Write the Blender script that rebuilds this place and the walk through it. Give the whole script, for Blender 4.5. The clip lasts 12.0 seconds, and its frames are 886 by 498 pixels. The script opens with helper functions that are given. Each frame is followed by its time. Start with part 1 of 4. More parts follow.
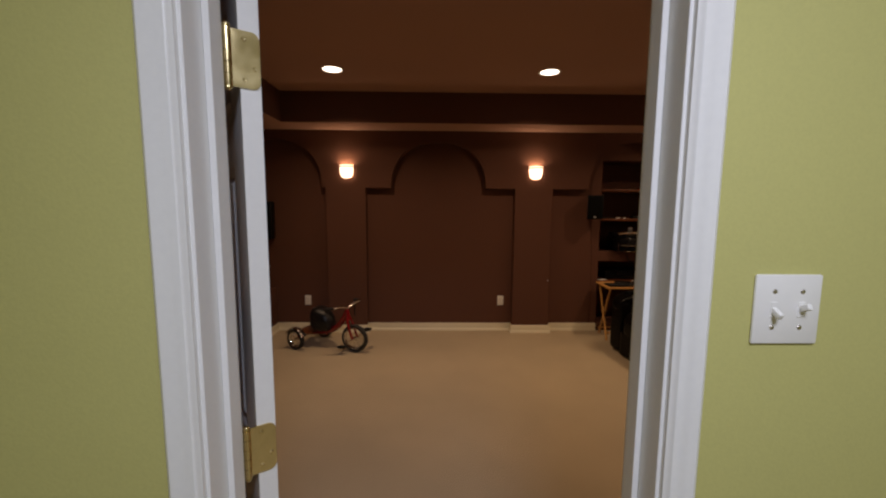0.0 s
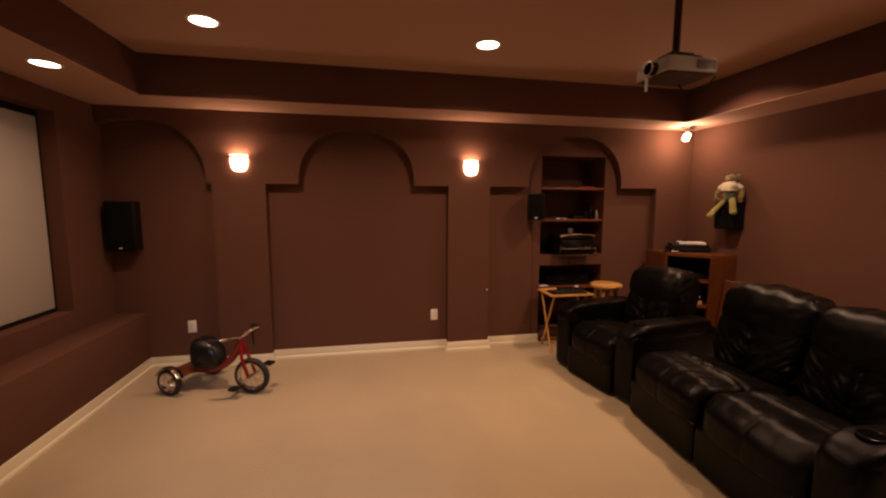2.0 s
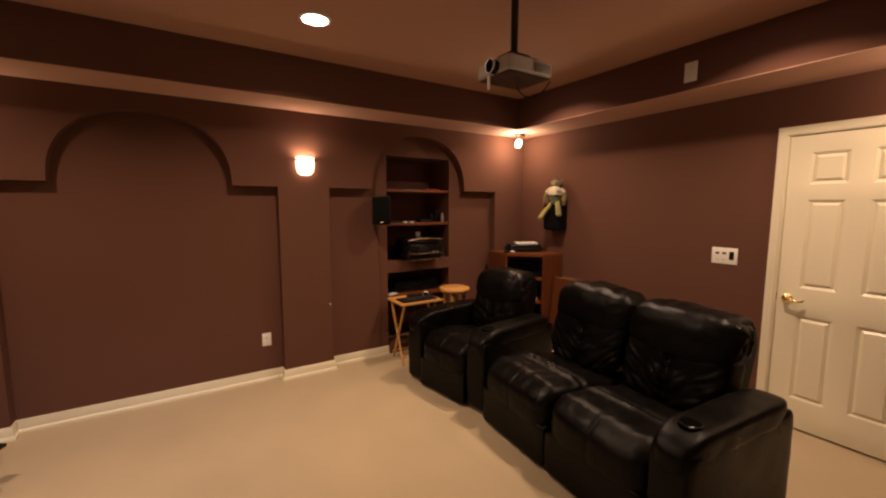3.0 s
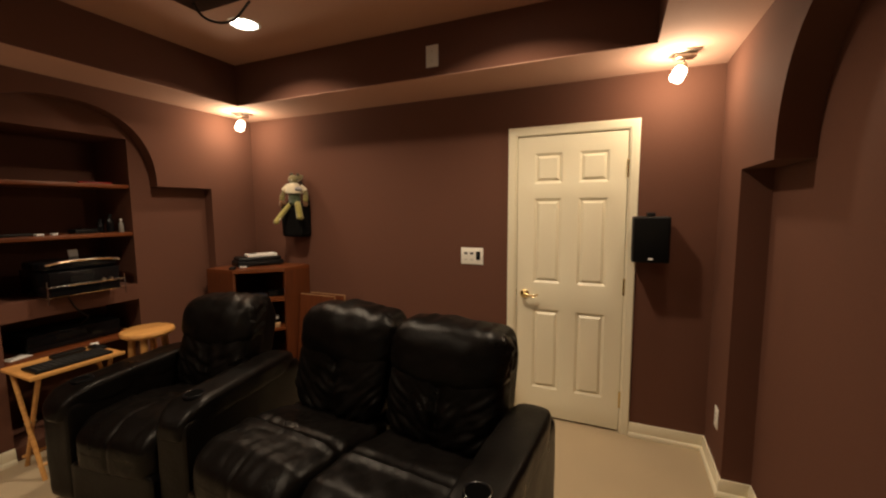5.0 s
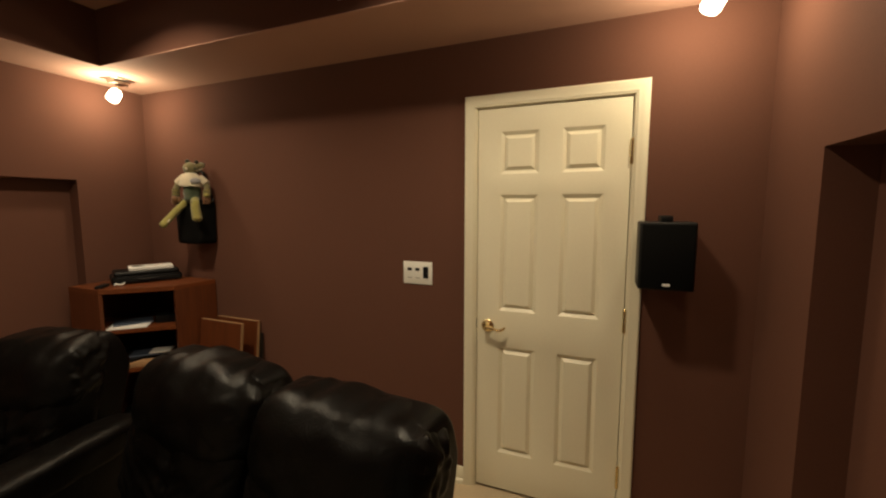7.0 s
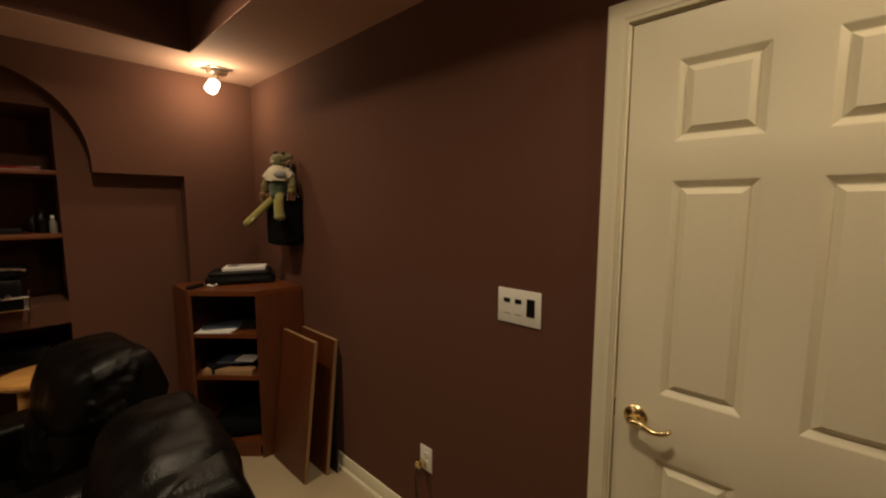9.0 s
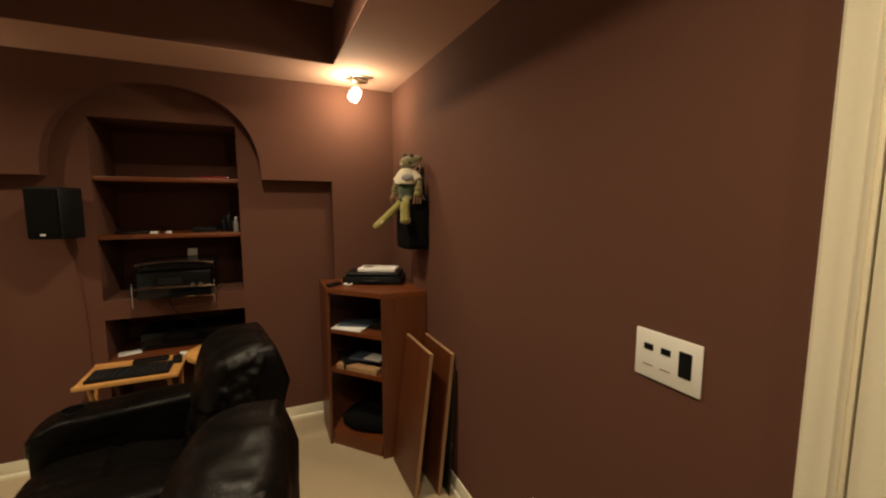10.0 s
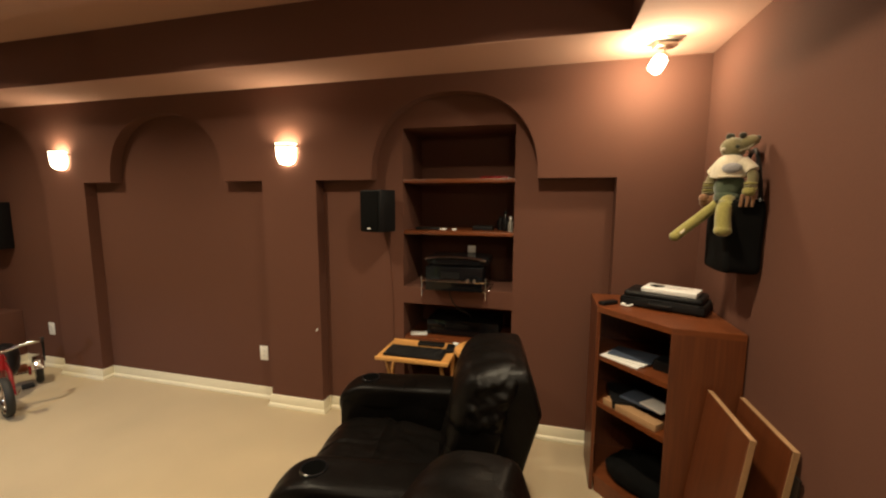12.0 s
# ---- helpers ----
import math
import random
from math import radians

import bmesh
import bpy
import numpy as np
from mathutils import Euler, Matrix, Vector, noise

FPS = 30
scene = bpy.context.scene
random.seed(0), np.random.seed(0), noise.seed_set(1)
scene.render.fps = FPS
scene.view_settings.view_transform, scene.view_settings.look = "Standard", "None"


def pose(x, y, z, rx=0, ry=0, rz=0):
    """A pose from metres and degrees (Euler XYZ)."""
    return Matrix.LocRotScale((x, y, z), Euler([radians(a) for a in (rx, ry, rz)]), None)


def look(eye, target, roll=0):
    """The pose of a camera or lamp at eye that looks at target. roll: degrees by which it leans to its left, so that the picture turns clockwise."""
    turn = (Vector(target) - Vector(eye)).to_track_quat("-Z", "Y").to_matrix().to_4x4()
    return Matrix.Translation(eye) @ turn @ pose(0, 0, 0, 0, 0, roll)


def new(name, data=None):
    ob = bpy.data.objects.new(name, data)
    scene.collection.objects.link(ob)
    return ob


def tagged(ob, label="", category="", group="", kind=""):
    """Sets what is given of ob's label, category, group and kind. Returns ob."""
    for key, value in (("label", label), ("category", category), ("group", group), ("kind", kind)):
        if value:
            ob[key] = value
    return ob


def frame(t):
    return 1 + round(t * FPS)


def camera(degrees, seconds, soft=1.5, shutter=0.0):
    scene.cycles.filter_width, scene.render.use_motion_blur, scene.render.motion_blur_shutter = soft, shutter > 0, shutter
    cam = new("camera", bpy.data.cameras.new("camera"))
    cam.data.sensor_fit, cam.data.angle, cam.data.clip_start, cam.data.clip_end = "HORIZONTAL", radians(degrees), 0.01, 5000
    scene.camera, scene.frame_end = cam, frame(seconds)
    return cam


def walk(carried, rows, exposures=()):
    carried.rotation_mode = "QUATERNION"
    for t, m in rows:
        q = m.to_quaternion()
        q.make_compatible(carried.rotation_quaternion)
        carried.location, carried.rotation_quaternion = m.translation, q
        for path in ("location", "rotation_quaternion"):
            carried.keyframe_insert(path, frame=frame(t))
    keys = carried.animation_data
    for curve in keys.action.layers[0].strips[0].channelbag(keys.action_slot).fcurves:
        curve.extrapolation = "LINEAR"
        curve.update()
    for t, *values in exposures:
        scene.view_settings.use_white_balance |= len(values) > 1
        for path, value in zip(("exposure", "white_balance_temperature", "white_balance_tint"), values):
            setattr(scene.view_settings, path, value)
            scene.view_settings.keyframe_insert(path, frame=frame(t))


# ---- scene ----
cam = camera(95.9, 12.0, soft=2.2)
PATH = [
    (0, (2.49, 1.046, 1.545), (2.528, 3.033, 1.321), 0.4),
    (0.5, (2.473, 1.197, 1.527), (2.507, 3.184, 1.304), 0.4),
    (1, (2.458, 1.354, 1.52), (2.533, 3.34, 1.301), 0.4),
    (1.5, (2.518, 1.544, 1.537), (2.678, 3.524, 1.311), 0.2),
    (2, (2.573, 1.731, 1.538), (2.958, 3.681, 1.318), 0.2),
    (2.5, (2.648, 1.909, 1.537), (3.329, 3.777, 1.322), 0.2),
    (3, (2.755, 2.064, 1.565), (3.823, 3.741, 1.35), 0.1),
    (3.5, (2.891, 2.199, 1.569), (4.26, 3.641, 1.348), -0.1),
    (5.5, (3.605, 2.514, 1.537), (5.467, 3.217, 1.339), -0.4),
    (6, (3.833, 2.483, 1.553), (5.7, 3.174, 1.354), -0.4),
    (6.5, (4.05, 2.512, 1.543), (5.912, 3.215, 1.342), -0.2),
    (8.5, (4.877, 2.642, 1.551), (6.511, 3.775, 1.338), 0.0),
    (9, (5.06, 2.736, 1.542), (6.511, 4.095, 1.326), 0.1),
    (9.5, (5.217, 2.802, 1.548), (6.42, 4.384, 1.323), 0.0),
    (10, (5.362, 2.851, 1.567), (6.185, 4.661, 1.345), 0.0),
    (10.5, (5.411, 2.93, 1.576), (5.867, 4.863, 1.341), 0.3),
    (11, (5.428, 3.062, 1.583), (5.533, 5.044, 1.337), 0.3),
    (11.5, (5.431, 3.169, 1.58), (5.231, 5.143, 1.334), 0.3),
    (12, (5.44, 3.221, 1.592), (4.942, 5.143, 1.349), 0.2),
]
EXPOSURES = [(0.0, -1.42, 6850, 22), (0.6, -1.42, 6850, 24), (1.5, -0.8, 7650, 42), (2.1, -0.52, 7400, 38), (2.7, -0.25, 6800, 26), (3.5, -0.24, 6450, 25), (5.5, -0.36, 5800, 5), (6.5, -0.48, 5740, 2), (7.5, -0.8, 5950, 3), (8.5, -1.2, 6100, 5), (9.0, -1.16, 6100, 5), (9.8, -0.65, 6000, 4), (10.5, 0.17, 5680, -3), (11.0, 0.27, 5650, -3), (12.0, 0.2, 5760, 2)]
walk(cam, [(t, look(eye, target, roll)) for t, eye, target, roll in PATH], EXPOSURES)

# ---- light ----
WARM = (1.0, 0.74, 0.46)
CAN_W, WEST_CAN_W, SCONCE_W, SPOT_W, HALL_W = 24.0, 1.2, 7.0, 18.5, 88.0
world = bpy.data.worlds.new("world")
world.use_nodes = True
world.node_tree.nodes["Background"].inputs["Color"].default_value = (0.02, 0.02, 0.02, 1)
world.node_tree.nodes["Background"].inputs["Strength"].default_value = 0.05
scene.world = world


def lamp(name, kind, place, watts, colour, size=0.1, target=None, cone=None, blend=0.5, spread=180):
    data = bpy.data.lights.new(name, kind)
    data.energy, data.color = watts, colour
    if kind == "AREA":
        data.shape, data.size = "DISK", size
        data.spread = radians(spread)
    else:
        data.shadow_soft_size = size
    if kind == "SPOT":
        data.spot_size, data.spot_blend = radians(cone), blend
    ob = new(name, data)
    ob.matrix_world = look(place, target) if target else Matrix.Translation(place)
    return ob


# ---- the plan, in metres ----
WEST, EAST = 0.32, 6.27            # faces of the side walls
NORTH, NORTH_IN = 5.745, 5.838      # arcade face, and the wall behind it
SOUTH, SOUTH_IN = 1.93, 1.797
HALL = 1.68                        # hall face of the south wall
SOFFIT, TRAY = 2.375, 2.69
TX0, TX1, TY0, TY1 = 0.885, 5.787, 2.326, 5.328   # the raised tray
BENCH, BENCH_TOP = 0.575, 0.530
SPRING = 1.727                     # ledge from which the arches rise


# ---- materials ----
def material(name, colour, rough=0.6, metal=0.0, vary=0.12, grain=60.0, stain=2.5, bump=0.15, depth=0.002, coat=0.0,
             stretch=(1, 1, 1), sheen=0.0, spec=0.5):
    """Principled, with colour varied by fine grain and by broad stains, and a fine relief."""
    m = bpy.data.materials.new(name)
    m.use_nodes = True
    n, l = m.node_tree.nodes, m.node_tree.links
    p = n["Principled BSDF"]
    p.inputs["Metallic"].default_value = metal
    p.inputs["Coat Weight"].default_value = coat
    p.inputs["Sheen Weight"].default_value = sheen
    p.inputs["Specular IOR Level"].default_value = spec
    c = n.new("ShaderNodeTexCoord")
    mp = n.new("ShaderNodeMapping")
    mp.inputs["Scale"].default_value = stretch
    l.new(c.outputs["Object"], mp.inputs["Vector"])
    fine, broad = n.new("ShaderNodeTexNoise"), n.new("ShaderNodeTexNoise")
    fine.inputs["Scale"].default_value, fine.inputs["Detail"].default_value = grain, 5
    broad.inputs["Scale"].default_value, broad.inputs["Detail"].default_value = stain, 4
    add = n.new("ShaderNodeMath")
    add.operation = "ADD"
    for tex in (fine, broad):
        l.new(mp.outputs["Vector"], tex.inputs["Vector"])
    l.new(fine.outputs["Fac"], add.inputs[0])
    l.new(broad.outputs["Fac"], add.inputs[1])
    ramp = n.new("ShaderNodeMapRange")
    ramp.inputs["From Min"].default_value, ramp.inputs["From Max"].default_value = 0.6, 1.4
    ramp.inputs["To Min"].default_value, ramp.inputs["To Max"].default_value = 1 - vary, 1 + vary
    l.new(add.outputs[0], ramp.inputs["Value"])
    mul = n.new("ShaderNodeVectorMath")
    mul.operation = "SCALE"
    mul.inputs[0].default_value = colour
    l.new(ramp.outputs["Result"], mul.inputs["Scale"])
    l.new(mul.outputs["Vector"], p.inputs["Base Color"])
    rr = n.new("ShaderNodeMapRange")
    rr.inputs["From Min"].default_value, rr.inputs["From Max"].default_value = 0.3, 0.7
    rr.inputs["To Min"].default_value, rr.inputs["To Max"].default_value = max(rough - 0.08, 0.02), min(rough + 0.08, 1)
    l.new(broad.outputs["Fac"], rr.inputs["Value"])
    l.new(rr.outputs["Result"], p.inputs["Roughness"])
    if bump:
        b = n.new("ShaderNodeBump")
        b.inputs["Strength"].default_value, b.inputs["Distance"].default_value = bump, depth
        l.new(fine.outputs["Fac"], b.inputs["Height"])
        l.new(b.outputs["Normal"], p.inputs["Normal"])
    return m


def wood(name, dark, light, rough=0.4, axis="X", coat=0.1):
    """Straight-grained wood: rings drawn out along one axis."""
    m = material(name, light, rough, coat=coat, bump=0.0)
    n, l = m.node_tree.nodes, m.node_tree.links
    p = n["Principled BSDF"]
    c, mp, tex, ramp = (n.new("ShaderNode" + k) for k in ("TexCoord", "Mapping", "TexNoise", "ValToRGB"))
    mp.inputs["Scale"].default_value = {"X": (1.5, 26, 26), "Y": (26, 1.5, 26), "Z": (40, 40, 1.5)}[axis]
    tex.inputs["Scale"].default_value, tex.inputs["Detail"].default_value, tex.inputs["Distortion"].default_value = 2.2, 8, 0.6
    ramp.color_ramp.elements[0].position, ramp.color_ramp.elements[1].position = 0.32, 0.68
    ramp.color_ramp.elements[0].color, ramp.color_ramp.elements[1].color = (*dark, 1), (*light, 1)
    l.new(c.outputs["Object"], mp.inputs["Vector"])
    l.new(mp.outputs["Vector"], tex.inputs["Vector"])
    l.new(tex.outputs["Fac"], ramp.inputs["Fac"])
    l.new(ramp.outputs["Color"], p.inputs["Base Color"])
    b = n.new("ShaderNodeBump")
    b.inputs["Strength"].default_value, b.inputs["Distance"].default_value = 0.12, 0.001
    l.new(tex.outputs["Fac"], b.inputs["Height"])
    l.new(b.outputs["Normal"], p.inputs["Normal"])
    return m


def glowing(name, colour, strength):
    m = bpy.data.materials.new(name)
    m.use_nodes = True
    p = m.node_tree.nodes["Principled BSDF"]
    p.inputs["Base Color"].default_value = (0.8, 0.78, 0.72, 1)
    p.inputs["Emission Color"].default_value = (*colour, 1)
    p.inputs["Emission Strength"].default_value = strength
    return m


def leather_material():
    """Black leather: pebbled grain, soft drawn-out creases with finer ones between, sheen that changes from place to place."""
    m = material("black_leather", (0.0034, 0.0028, 0.0025), 0.34, vary=0.3, grain=30, stain=4, bump=0.18, depth=0.003, spec=0.11)
    n, l = m.node_tree.nodes, m.node_tree.links
    c = n.new("ShaderNodeTexCoord")
    cell, b2 = n.new("ShaderNodeTexVoronoi"), n.new("ShaderNodeBump")
    cell.inputs["Scale"].default_value = 240
    b2.inputs["Strength"].default_value, b2.inputs["Distance"].default_value = 0.3, 0.0008
    crease, bend, b3 = n.new("ShaderNodeTexNoise"), n.new("ShaderNodeMath"), n.new("ShaderNodeBump")
    crease.inputs["Scale"].default_value, crease.inputs["Detail"].default_value, crease.inputs["Distortion"].default_value = 15, 3, 1.8
    bend.operation = "PINGPONG"
    bend.inputs[1].default_value = 0.12
    b3.inputs["Strength"].default_value, b3.inputs["Distance"].default_value = 0.34, 0.009
    fine, kink, b4 = n.new("ShaderNodeTexNoise"), n.new("ShaderNodeMath"), n.new("ShaderNodeBump")
    fine.inputs["Scale"].default_value, fine.inputs["Detail"].default_value, fine.inputs["Distortion"].default_value = 42, 2, 2.4
    kink.operation = "PINGPONG"
    kink.inputs[1].default_value = 0.10
    b4.inputs["Strength"].default_value, b4.inputs["Distance"].default_value = 0.22, 0.004
    l.new(c.outputs["Object"], fine.inputs["Vector"])
    l.new(fine.outputs["Fac"], kink.inputs[0])
    l.new(kink.outputs["Value"], b4.inputs["Height"])
    l.new(c.outputs["Object"], cell.inputs["Vector"])
    l.new(c.outputs["Object"], crease.inputs["Vector"])
    l.new(crease.outputs["Fac"], bend.inputs[0])
    l.new(bend.outputs["Value"], b3.inputs["Height"])
    l.new(cell.outputs["Distance"], b2.inputs["Height"])
    l.new(n["Bump"].outputs["Normal"], b3.inputs["Normal"])
    l.new(b3.outputs["Normal"], b4.inputs["Normal"])
    l.new(b4.outputs["Normal"], b2.inputs["Normal"])
    l.new(b2.outputs["Normal"], n["Principled BSDF"].inputs["Normal"])
    return m


PAINT = material("brown_wall_paint", (0.120, 0.0550, 0.0375), 0.92, spec=0.12, vary=0.06, grain=180, stain=1.3, bump=0.25, depth=0.0012)
CEIL = material("tan_ceiling_paint", (0.48, 0.280, 0.205), 0.85, spec=0.25, vary=0.05, grain=150, stain=1.1, bump=0.25, depth=0.0015)
CARPET = material("beige_carpet", (0.49, 0.392, 0.250), 0.95, vary=0.16, grain=420, stain=1.6, bump=0.8, depth=0.006, sheen=0.15)
WHITE = material("white_trim_paint", (0.80, 0.79, 0.75), 0.38, vary=0.03, grain=90, stain=2, bump=0.08, depth=0.001)
CREAM = material("cream_trim_paint", (0.77, 0.72, 0.55), 0.42, vary=0.03, grain=90, stain=2, bump=0.08, depth=0.001)
GREEN = material("green_wall_paint", (0.505, 0.475, 0.165), 0.7, vary=0.05, grain=170, stain=1.2, bump=0.3, depth=0.0012)
WHITE_CEIL = material("white_ceiling_paint", (0.8, 0.8, 0.78), 0.85, vary=0.03, grain=140, stain=1.5, bump=0.2)
PLASTIC = material("white_plastic", (0.78, 0.76, 0.70), 0.35, vary=0.02, grain=60, stain=8, bump=0.0)
LEATHER = leather_material()
BLACK = material("black_plastic", (0.006, 0.006, 0.0065), 0.5, spec=0.25, vary=0.2, grain=200, stain=8, bump=0.1)
GRILLE = material("black_speaker_cloth", (0.004, 0.004, 0.004), 0.9, spec=0.1, vary=0.3, grain=500, stain=9, bump=0.5)
GLOSS = material("glossy_black_plastic", (0.006, 0.006, 0.007), 0.16, vary=0.1, grain=40, stain=6, bump=0.0, spec=0.25)
GREY = material("silver_grey_plastic", (0.20, 0.185, 0.165), 0.4, vary=0.05, grain=120, stain=5, bump=0.05)
SILVER = material("pale_silver_plastic", (0.50, 0.47, 0.42), 0.32, vary=0.04, grain=120, stain=5, bump=0.04)
CHROME = material("chrome", (0.75, 0.74, 0.72), 0.12, metal=1.0, vary=0.05, grain=50, stain=9, bump=0.0)
NICKEL = material("brushed_nickel", (0.52, 0.47, 0.40), 0.32, metal=1.0, vary=0.08, grain=160, stain=8, bump=0.05)
BRASS = material("polished_brass", (0.78, 0.63, 0.33), 0.2, metal=1.0, vary=0.1, grain=60, stain=12, bump=0.0)
DARK_METAL = material("dark_bronze_metal", (0.05, 0.04, 0.035), 0.4, metal=0.8, vary=0.1, grain=90, stain=8, bump=0.05)
SCREEN = material("grey_projection_screen", (0.47, 0.44, 0.40), 0.75, vary=0.015, grain=300, stain=1.0, bump=0.05)
CHERRY = wood("cherry_wood", (0.082, 0.0215, 0.0062), (0.120, 0.033, 0.0088), 0.42, "Z")
CHERRY_H = wood("cherry_wood_boards", (0.105, 0.028, 0.008), (0.152, 0.043, 0.011), 0.36, "X")
OAK = wood("honey_pine", (0.46, 0.22, 0.06), (0.66, 0.36, 0.11), 0.38, "X")
EDGE = material("raw_board_edge", (0.34, 0.20, 0.095), 0.7, vary=0.15, grain=120, stain=20)
RUBBER = material("black_rubber", (0.015, 0.014, 0.013), 0.7, vary=0.2, grain=150, stain=9)
RED = material("red_enamel", (0.22, 0.006, 0.008), 0.22, vary=0.06, grain=40, stain=6, bump=0.0, coat=0.5)
PAPER = material("white_paper", (0.75, 0.74, 0.72), 0.6, vary=0.04, grain=80, stain=10, bump=0.05)
BLUE_PAPER = material("blue_grey_paper", (0.055, 0.070, 0.105), 0.5, vary=0.1, grain=60, stain=10, bump=0.05)
CAN_GLOW = glowing("can_lamp_glow", (1.0, 0.86, 0.66), 14.0)
BOWL_GLOW = glowing("sconce_glass_glow", (1.0, 0.76, 0.49), 9.0)
BULB_GLOW = glowing("spot_bulb_glow", (1.0, 0.82, 0.58), 14.0)


# ---- shapes ----
def link(name, bm, mat, parent=None, smooth=35):
    mesh = bpy.data.meshes.new(name)
    bmesh.ops.recalc_face_normals(bm, faces=bm.faces[:])
    bm.to_mesh(mesh)
    bm.free()
    mesh.materials.append(mat)
    mesh.shade_smooth()
    mesh.set_sharp_from_angle(angle=radians(smooth))
    ob = new(name, mesh)
    ob.parent = parent
    return ob


def part(name, bm, mat, parent, label=""):
    return tagged(link(name, bm, mat, parent), label)


def thing(name, m, label, category, group=""):
    """An Empty at the base of a thing, at the pose m."""
    ob = new(name)
    ob.empty_display_size = 0.05
    ob.matrix_world = m
    return tagged(ob, label, category, group)


def solo(name, bm, mat, m, label, category, group=""):
    ob = link(name, bm, mat)
    ob.matrix_world = m
    return tagged(ob, label, category, group)


def setting(name, bm, mat, label, category="", smooth=35):
    return tagged(link(name, bm, mat, smooth=smooth), label, category or name.split("_")[0], kind="structure")


def box(x0, x1, y0, y1, z0, z1, bevel=0.0, seg=2, bm=None):
    out = bmesh.new()
    bmesh.ops.create_cube(out, size=1)
    bmesh.ops.transform(out, matrix=Matrix.LocRotScale(((x0 + x1) / 2, (y0 + y1) / 2, (z0 + z1) / 2), None, (x1 - x0, y1 - y0, z1 - z0)), verts=out.verts)
    if bevel:
        bmesh.ops.bevel(out, geom=out.edges[:], offset=bevel, segments=seg, profile=0.5, affect="EDGES")
    return join(bm, out)


def join(bm, out, m=None):
    """Adds out to bm, if there is one."""
    if m is not None:
        bmesh.ops.transform(out, matrix=m, verts=out.verts)
    if bm is None:
        return out
    mesh = bpy.data.meshes.new("join")
    out.to_mesh(mesh)
    out.free()
    bm.from_mesh(mesh)
    bpy.data.meshes.remove(mesh)
    return bm


def lathe(profile, steps=24, bm=None, m=None, sweep=360):
    """Turns a profile of (radius, height) about z."""
    out = bmesh.new()
    closed = sweep == 360
    rings = []
    for i in range(steps if closed else steps + 1):
        a = radians(sweep) * i / steps
        rings.append([out.verts.new((r * math.cos(a), r * math.sin(a), z)) for r, z in profile])
    for i in range(steps):
        a, b = rings[i], rings[(i + 1) % len(rings)]
        for j in range(len(profile) - 1):
            out.faces.new((a[j], b[j], b[j + 1], a[j + 1]))
    bmesh.ops.remove_doubles(out, verts=out.verts[:], dist=1e-5)
    return join(bm, out, m)


def rod(a, b, r, steps=12, bm=None, r2=None):
    """A straight round bar from a to b, with capped ends."""
    a, b = Vector(a), Vector(b)
    n = (b - a).length
    turn = (b - a).to_track_quat("Z", "Y").to_matrix().to_4x4()
    r2 = r if r2 is None else r2
    return lathe([(0, 0), (r, 0), (r2, n), (0, n)], steps, bm, Matrix.Translation(a) @ turn)


def tube(points, r, steps=10, bm=None, taper=None):
    """A round bar bent through the points, smoothed between them."""
    pts = [Vector(p) for p in points]
    for _ in range(2):
        fine = [pts[0]]
        for p, q in zip(pts, pts[1:]):
            fine += [p.lerp(q, 0.25), p.lerp(q, 0.75)]
        pts = fine + [pts[-1]]
    out = bmesh.new()
    rings, side = [], Vector((0.31, 0.52, 0.79))
    for i, p in enumerate(pts):
        d = (pts[min(i + 1, len(pts) - 1)] - pts[max(i - 1, 0)]).normalized()
        u = d.cross(side).normalized()
        v = d.cross(u)
        rr = r if taper is None else r + (taper - r) * i / (len(pts) - 1)
        rings.append([out.verts.new(p + rr * (math.cos(2 * math.pi * k / steps) * u + math.sin(2 * math.pi * k / steps) * v)) for k in range(steps)])
    for a, b in zip(rings, rings[1:]):
        for k in range(steps):
            out.faces.new((a[k], a[(k + 1) % steps], b[(k + 1) % steps], b[k]))
    out.faces.new(rings[0])
    out.faces.new(rings[-1])
    return join(bm, out)


def soft(x0, x1, y0, y1, z0, z1, power=4.0, cuts=18, swell=0.0, lump=0.0, seed=0.0, shape=None, bm=None):
    """A stuffed box: rounded edges, faces that swell, uneven skin. shape(v) bends the point v further."""
    out = bmesh.new()
    bmesh.ops.create_cube(out, size=2)
    bmesh.ops.subdivide_edges(out, edges=out.edges[:], cuts=cuts, use_grid_fill=True)
    c, h = Vector(((x0 + x1) / 2, (y0 + y1) / 2, (z0 + z1) / 2)), Vector(((x1 - x0) / 2, (y1 - y0) / 2, (z1 - z0) / 2))
    for v in out.verts:
        p = v.co.copy()
        n = (abs(p.x) ** power + abs(p.y) ** power + abs(p.z) ** power) ** (1 / power)
        q = p / n
        bulge = 1 + swell * (1 - abs(q.x) ** 2) * (1 - abs(q.y) ** 2) + swell * (1 - abs(q.y) ** 2) * (1 - abs(q.z) ** 2)
        w = Vector((q.x * h.x, q.y * h.y, q.z * h.z)) * bulge + c
        if lump:
            w += q.normalized() * lump * (noise.noise(w * 6 + Vector((seed, 0, 0))) + 0.5 * noise.noise(w * 15 + Vector((0, seed, 0))))
        v.co = shape(w) if shape else w
    return join(bm, out)


